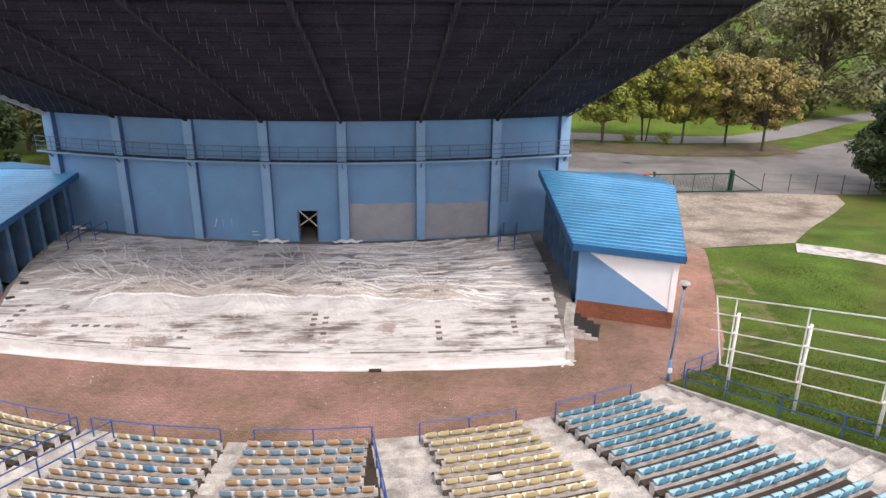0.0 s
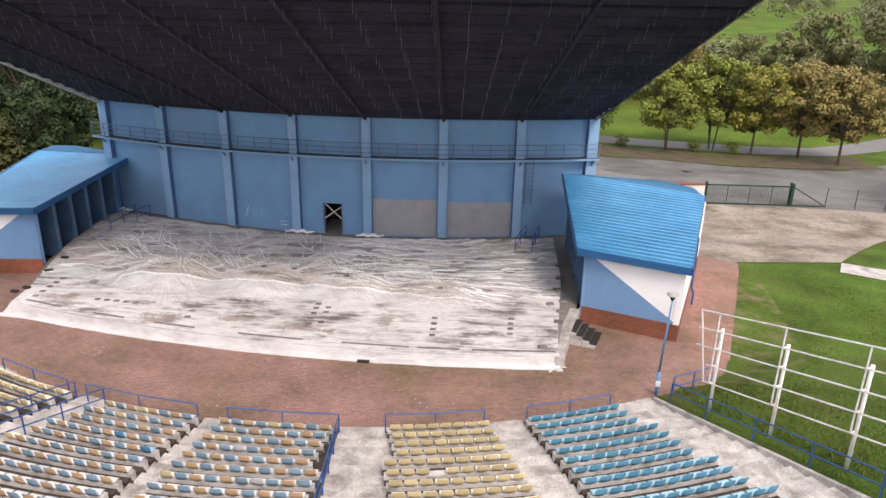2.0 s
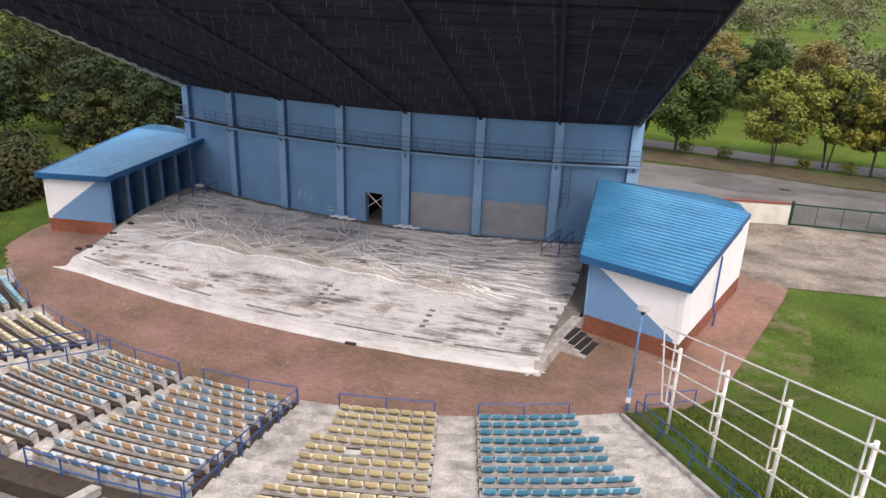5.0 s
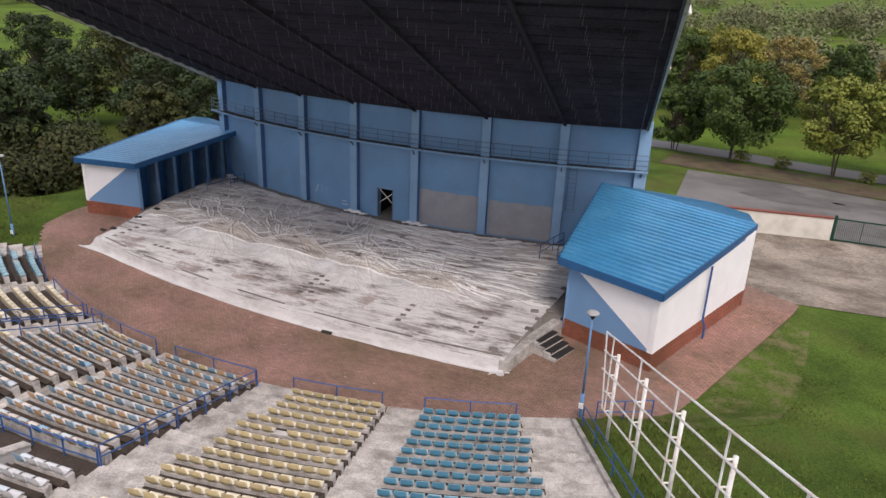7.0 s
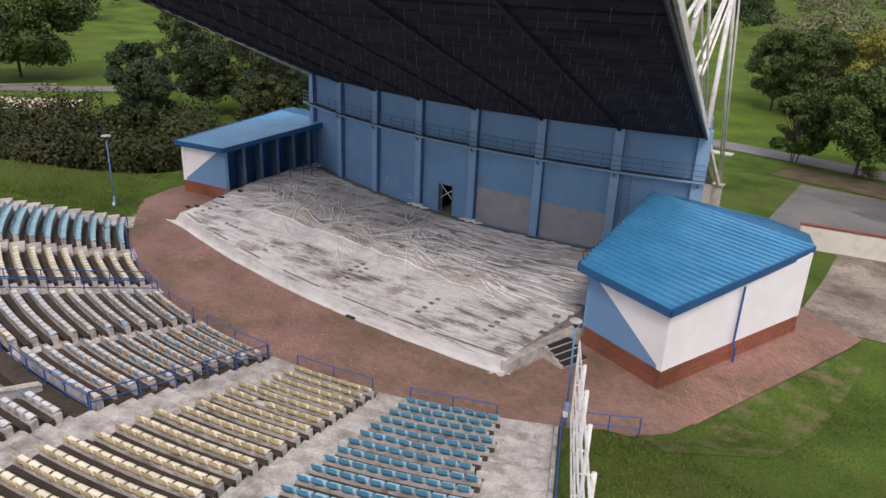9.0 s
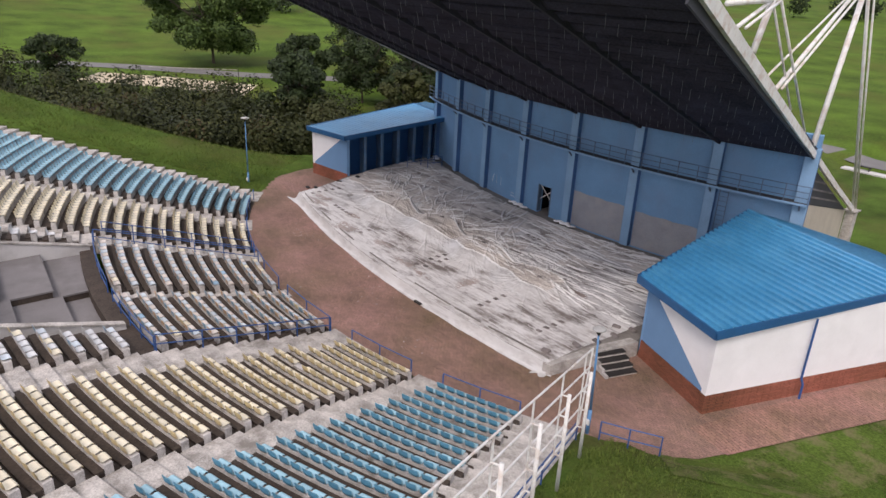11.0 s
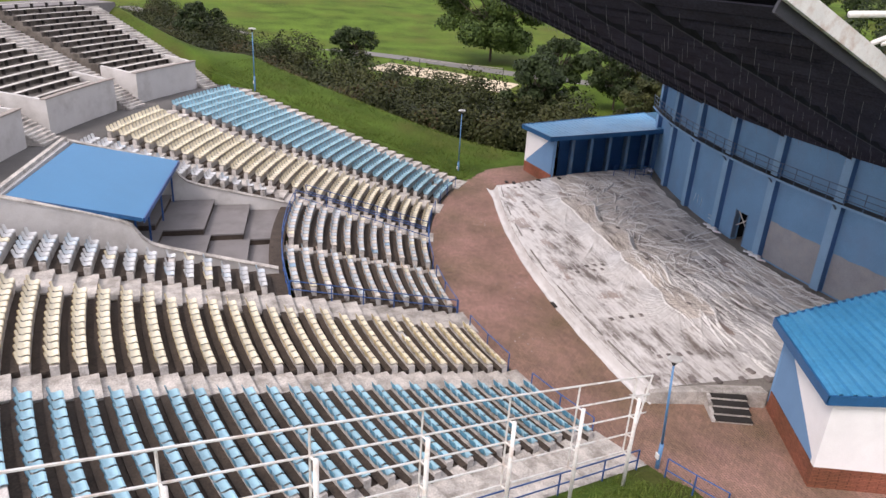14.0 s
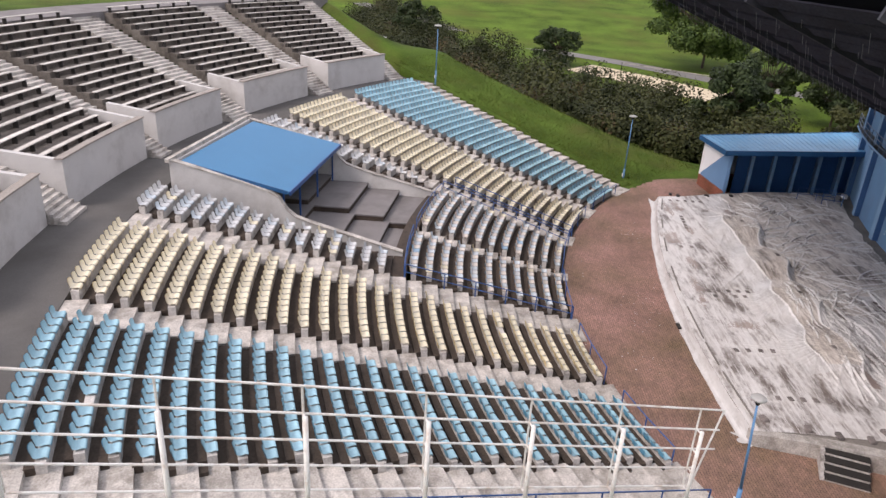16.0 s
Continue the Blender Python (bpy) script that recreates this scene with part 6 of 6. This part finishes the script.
# ---- trees ----
def cloud_object(name, lobes, count, size, mat, rnd, parent=None):
    """Small leaf sprays scattered over and in a set of lobes (centre x, y, z, radius, half height)."""
    g = np.random.default_rng(rnd.randrange(10 ** 6))
    lob = np.array(lobes, float)
    w = lob[:, 3] * lob[:, 4]
    pick = lob[g.choice(len(lob), count, p=w / w.sum())]
    d = g.normal(size=(count, 3)) + (0, 0, 0.25)
    d /= np.linalg.norm(d, axis=1)[:, None]
    f = np.where(g.random(count) < 0.6, g.uniform(0.7, 1.1, count), g.uniform(0.3, 1.3, count))
    c = pick[:, :3] + d * pick[:, [3, 3, 4]] * f[:, None]
    nrm = d + g.normal(size=(count, 3)) * 0.45 + (0, 0, 0.4)
    nrm /= np.linalg.norm(nrm, axis=1)[:, None]
    u = np.cross(nrm, g.normal(size=(count, 3)))
    u /= np.linalg.norm(u, axis=1)[:, None]
    v = np.cross(nrm, u)
    s = (size * g.uniform(0.55, 1.35, count))[:, None]
    pts = np.stack([c + u * s, c + v * s * 0.6 + nrm * s * 0.15, c - u * s, c - v * s * 0.6 + nrm * s * 0.15], 1).reshape(-1, 3)
    me3 = bpy.data.meshes.new(name)
    me3.vertices.add(count * 4)
    me3.vertices.foreach_set("co", pts.ravel())
    me3.loops.add(count * 4)
    me3.loops.foreach_set("vertex_index", np.arange(count * 4))
    me3.polygons.add(count)
    me3.polygons.foreach_set("loop_start", np.arange(0, count * 4, 4))
    me3.update(calc_edges=True)
    me3.materials.append(mat)
    ob = new(name, me3)
    ob.parent = parent
    return ob


def make_tree(x, y, h, spread, leaves, label, seed, count=9000, size=0.19, low=0.25, multi=False):
    rnd = random.Random(seed)
    z = ground_z(x, y)
    t = thing("tree", label, "tree", "trees", (x, y, z), rnd.uniform(0, 360))
    lobes = []
    top = h * (1 - low)
    for k in range(64):
        a = rnd.uniform(0, 6.28)
        f = math.sqrt(rnd.random())
        zz = rnd.uniform(0.0, 1.0)
        girth = math.sin(math.pi * (0.15 + 0.75 * zz)) ** 0.7
        rr = spread * 0.82 * f * girth
        s = spread * rnd.uniform(0.09, 0.22)
        lobes.append((rr * math.cos(a), rr * math.sin(a), h * low + s * 0.7 + zz * (top - s * 1.6), s, s * 0.75))
    bm = bmesh.new()
    trunks = 3 if multi else 1
    for k in range(trunks):
        a = rnd.uniform(0, 6.28)
        b0 = Vector((0.25 * math.cos(a) * (trunks > 1), 0.25 * math.sin(a) * (trunks > 1), -0.3))
        b1 = Vector((0.8 * math.cos(a) * (trunks > 1) + rnd.uniform(-0.2, 0.2), 0.8 * math.sin(a) * (trunks > 1), h * 0.45))
        bar(bm, b0, b1, (0.015 if trunks == 1 else 0.009) * h, 8, (0.009 if trunks == 1 else 0.006) * h)
        for lx, ly, lz, lr, lh in lobes[k::trunks]:
            s = b0.lerp(b1, rnd.uniform(0.55, 1.0))
            bar(bm, s, (lx, ly, lz), 0.007 * h, 5, 0.002 * h)
    part("trunk", bm, M["bark"], t, "bare dark trunk with limbs")
    crown = cloud_object("crown", lobes, count, size, LEAF[leaves], rnd, t)
    return t


RIGHT_TREES = [
    (33.5, 45.6, 12.0, 6.4, "green", True), (39.5, 47.0, 12.5, 5.4, "green", True), (43.9, 44.7, 11.5, 5.4, "yellow", False), (49.2, 43.4, 12.0, 5.8, "rust", False), (52.6, 40.0, 12.0, 5.6, "rust", False),
    (22.2, 48.9, 12.6, 7.4, "leafy", False), (15.2, 51.6, 8.6, 4.6, "leafy", True),
    (20.0, 84.0, 15.0, 6.0, "yellow", False), (11.0, 88.0, 15.0, 6.5, "leafy", False), (28.0, 90.0, 14.0, 6.5, "rust", False), (4.0, 92.0, 14.0, 6.5, "leafy", False), (37.0, 94.0, 13.0, 6.0, "leafy", False), (15.0, 95.0, 15.0, 6.5, "green", False), (47.0, 98.0, 13.0, 6.5, "rust", False), (58.0, 92.0, 13.0, 6.5, "willow", False),
]
WORDS = {"green": "leafy green roadside tree", "yellow": "roadside tree turning yellow in autumn", "rust": "roadside tree with rusty autumn leaves", "dark": "dense dark green tree behind the theatre", "olive": "olive green tree turning brown behind the theatre", "leafy": "round dense green tree beside the park road", "willow": "broad grey-green willow by the road"}
for k, (x, y, h, s, c, mlt) in enumerate(RIGHT_TREES):
    make_tree(x, y, h, s, c, WORDS[c], 40 + k, 18000 if c == "leafy" else 11000, 0.2, 0.16 if c == "leafy" else 0.22, multi=mlt)
make_tree(74, 66, 22, 13, "willow", WORDS["willow"], 77, 26000, 0.3, 0.05)
make_tree(66, 84, 17, 9, "willow", WORDS["willow"], 78, 16000, 0.3, 0.05)
make_tree(55.5, 18.5, 10.5, 5.2, "dark", "dense dark green evergreen beside the wire fence", 79, 15000, 0.17, 0.0)
make_tree(58.5, 22.5, 12.0, 5.0, "dark", "dense dark green evergreen beside the wire fence", 80, 14000, 0.18, 0.0)
LEFT_TREES = [(-54, 19, 11, 6), (-49, 25, 12.5, 6.5), (-61, 13, 9.5, 5), (-43, 33, 14, 7), (-38, 40, 14, 7), (-33, 46, 14, 7), (-29, 33, 12, 6), (-25, 42, 13, 6.5), (-57, 34, 13, 7), (-35, 13, 8, 4.2), (-31, 18, 10, 5.5), (-47, 41, 14, 7), (-20, 49, 13, 6.5), (-41, 20, 11, 6), (-66, 44, 14, 7), (-74, 30, 13, 7), (-82, 52, 14, 7.5), (-60, 58, 14, 7), (-48, 62, 14, 7)]
for k, (x, y, h, s) in enumerate(LEFT_TREES):
    leaf = ("dark", "olive", "dark", "dark", "olive")[k % 5]
    make_tree(x, y, h, s, leaf, WORDS[leaf], 120 + k, 11000, 0.2, 0.1)
make_tree(-100, 15.5, 18, 14.0, "leafy", "broad green tree standing alone on the meadow", 150, 46000, 0.28, 0.12)
make_tree(-40, 0.5, 10.0, 5.0, "dark", "big round dark green bush behind the stage wing", 154, 22000, 0.2, 0.0)
make_tree(-93, -13, 7.5, 5.0, "dark", WORDS["dark"], 153, 7000, 0.22, 0.0)
make_tree(-112, -40, 9, 6, "dark", WORDS["dark"], 151, 9000, 0.24, 0.05)
make_tree(-29.5, 6.5, 3.6, 2.6, "yellow", "yellowing shrub behind the stage wing", 152, 3500, 0.12, 0.0)
for k, (x, y) in enumerate(((36.8, 45.4), (41.6, 45.0), (23.5, 49.5), (28.0, 48.0))):
    make_tree(x, y, 1.6, 1.3, "green", "small shrub on the earth verge", 160 + k, 1200, 0.08, 0.0)

# hedge along the foot of the bank
rnd = random.Random(9)
lobes = []
FRONT = [(-122, -60), (-96, -49), (-70, -37), (-51, -31), (-45, -26.5), (-39.5, -22), (-35, -17.5), (-32.5, -12.5), (-31.5, -6), (-31.5, 0)]
BACK = [(-160, -52), (-130, -41), (-104, -32), (-84, -24), (-70, -15), (-60, -9), (-51, -5), (-45, -1), (-41, 3), (-37, 7)]
for k in range(1150):
    t = rnd.random() ** 1.15 * (len(FRONT) - 1.001)
    i, f = int(t), t % 1
    u = rnd.random()
    (fx, fy), (bx, by) = [(p[i][0] + (p[i + 1][0] - p[i][0]) * f, p[i][1] + (p[i + 1][1] - p[i][1]) * f) for p in (FRONT, BACK)]
    x, y = fx + (bx - fx) * u, fy + (by - fy) * u
    s = rnd.uniform(0.8, 1.9) * (1.15 if i < 2 else 1.0) + 1.3 * rnd.random() ** 5
    lobes.append((x, y, ground_z(x, y) + s * rnd.uniform(0.35, 1.35) * (0.75 + 0.4 * u), s, s * 0.95))
for cx0, cy0, hh in ((-47, -16, 5.5), (-52, -11, 6.0), (-39, -8, 5.0), (-60, -20, 6.5), (-37, -1, 5.5), (-72, -24, 7.0), (-44, -4, 6.0), (-41.5, -19, 4.5), (-35.5, -10, 4.6), (-80, -27, 7.5)):
    for k in range(14):
        s = rnd.uniform(0.6, 1.3)
        lobes.append((cx0 + rnd.gauss(0, 1.3), cy0 + rnd.gauss(0, 1.3), ground_z(cx0, cy0) + hh * rnd.uniform(0.25, 0.95), s, s))
kinds = [[], [], []]
for lobe in lobes:
    v = noise.noise((lobe[0] * 0.16, lobe[1] * 0.16, 3.0)) + 0.35 * noise.noise((lobe[0] * 0.6, lobe[1] * 0.6, 8.0))
    kinds[0 if v < 0.08 else 1 if v < 0.38 else 2].append(lobe)
for group_lobes, leaf, words in zip(kinds, ("hedge", "olive", "brown"), ("tall untrimmed dark green shrubs along the foot of the bank", "olive green untrimmed shrubs along the foot of the bank", "browning bramble shrubs along the foot of the bank")):
    hedge = cloud_object("hedge", group_lobes, int(260000 * len(group_lobes) / len(lobes)), 0.185, LEAF[leaf], rnd)
    tagged(hedge, words, "hedge", "", "stuff")

# wooded hillside and far hedgerows
rnd = random.Random(31)
lobes = []
for _ in range(1100):
    a = rnd.uniform(-8, 62)
    d = rnd.uniform(118, 520)
    x, y = d * math.sin(radians(a)) + 10, d * math.cos(radians(a)) * 0.9
    if noise.noise((x * 0.014, y * 0.03, 5)) < (0.12 if a < 34 else -0.25):
        continue
    s = rnd.uniform(3.0, 6.5)
    for q in range(4):
        lobes.append((x + rnd.gauss(0, s * 0.5), y + rnd.gauss(0, s * 0.5), ground_z(x, y) + s * rnd.uniform(0.4, 1.4), s * 0.62, s * 0.6))
woods = cloud_object("far_woods", lobes, 190000, 0.52, LEAF["hill"], rnd)
tagged(woods, "wooded green hillside in the distance", "woods", "", "stuff")
lobes = []
for _ in range(420):
    a = rnd.uniform(60, 130) if rnd.random() < 0.25 else rnd.uniform(-75, -8)
    d = rnd.uniform(190, 420)
    x, y = d * math.sin(radians(a)), d * math.cos(radians(a))
    if noise.noise((x * 0.012, y * 0.012, 2)) < 0.05:
        continue
    s = rnd.uniform(3.0, 6.0)
    for q in range(3):
        lobes.append((x + rnd.gauss(0, s * 0.5), y + rnd.gauss(0, s * 0.5), ground_z(x, y) + s * rnd.uniform(0.4, 1.3), s * 0.62, s * 0.6))
woods2 = cloud_object("far_trees", lobes, 60000, 0.55, LEAF["dark"], rnd)
tagged(woods2, "distant dark tree groups on the meadows", "woods", "", "stuff")

# weeds and taller tufts on the lawns beside the seats
g = np.random.default_rng(404)
spots = []
while len(spots) < 26000:
    x, y = g.uniform(17.5, 36), g.uniform(-36, -3)
    r, a = polar(x, y)
    off = radians(a - 23.8) * r
    if r < 34 and x < 23.0 + 0.3 * (y + 15):
        continue
    if off < 2.3 or (r < 36 and off < 3.2):
        continue
    wild = math.exp(-(off - 2.2) / 2.2) + 0.35 * max(0.0, noise.noise((x * 0.35, y * 0.35, 6)) + 0.1)
    if g.random() > wild:
        continue
    z = ground_z(x, y)
    if off < 4.3 and r > 34.6:
        z0 = max(0.02, TREAD0 + RISE * (r - ROW0) / PITCH + 0.24)
        z = z0 + (z - z0) * smoothstep((off - 2.08) / 2.22, 0, 1)
    spots.append((x, y, z, 0.07 + 0.16 * g.random() ** 2 * min(1.0, wild * 1.6)))
# and on the bank below the opposite block
while len(spots) < 52000:
    r, off = g.uniform(35, 62), 2.2 + 12 * g.random() ** 1.3
    p = fan(r, -35.2 - wide(r, off))
    wild = 0.5 + 0.5 * noise.noise((p.x * 0.3, p.y * 0.3, 2)) + math.exp(-(off - 2.2) / 1.2)
    if g.random() > wild:
        continue
    z = ground_z(p.x, p.y)
    if off < 4.3:
        z0 = max(0.02, TREAD0 + RISE * (r - ROW0) / PITCH)
        z = z0 + (z + 0.02 - z0) * smoothstep((off - 2.08) / 2.22, 0, 1)
    spots.append((p.x, p.y, z, 0.06 + 0.16 * g.random() ** 2))
spots = np.array(spots)
n = len(spots)
ang = g.uniform(0, 6.28, n)
lean = g.normal(size=(n, 2)) * spots[:, 3:4] * 0.5
side_v = np.stack([np.cos(ang), np.sin(ang), np.zeros(n)], 1) * (0.022 + 0.02 * g.random((n, 1)))
base_p = spots[:, :3] - (0, 0, 0.03)
tip_p = base_p + np.concatenate([lean, spots[:, 3:4] + 0.03], 1)
pts = np.stack([base_p - side_v, base_p + side_v, tip_p], 1).reshape(-1, 3)
me5 = bpy.data.meshes.new("grass_tufts")
me5.from_pydata(pts.tolist(), [], np.arange(n * 3).reshape(-1, 3).tolist())
me5.materials.append(leaf_material("grass_blades", (0.06, 0.1, 0.015), (0.15, 0.19, 0.04), 0.7))
tagged(new("grass_tufts", me5), "tall grass tufts and weeds on the lawn", "grass", "", "stuff")
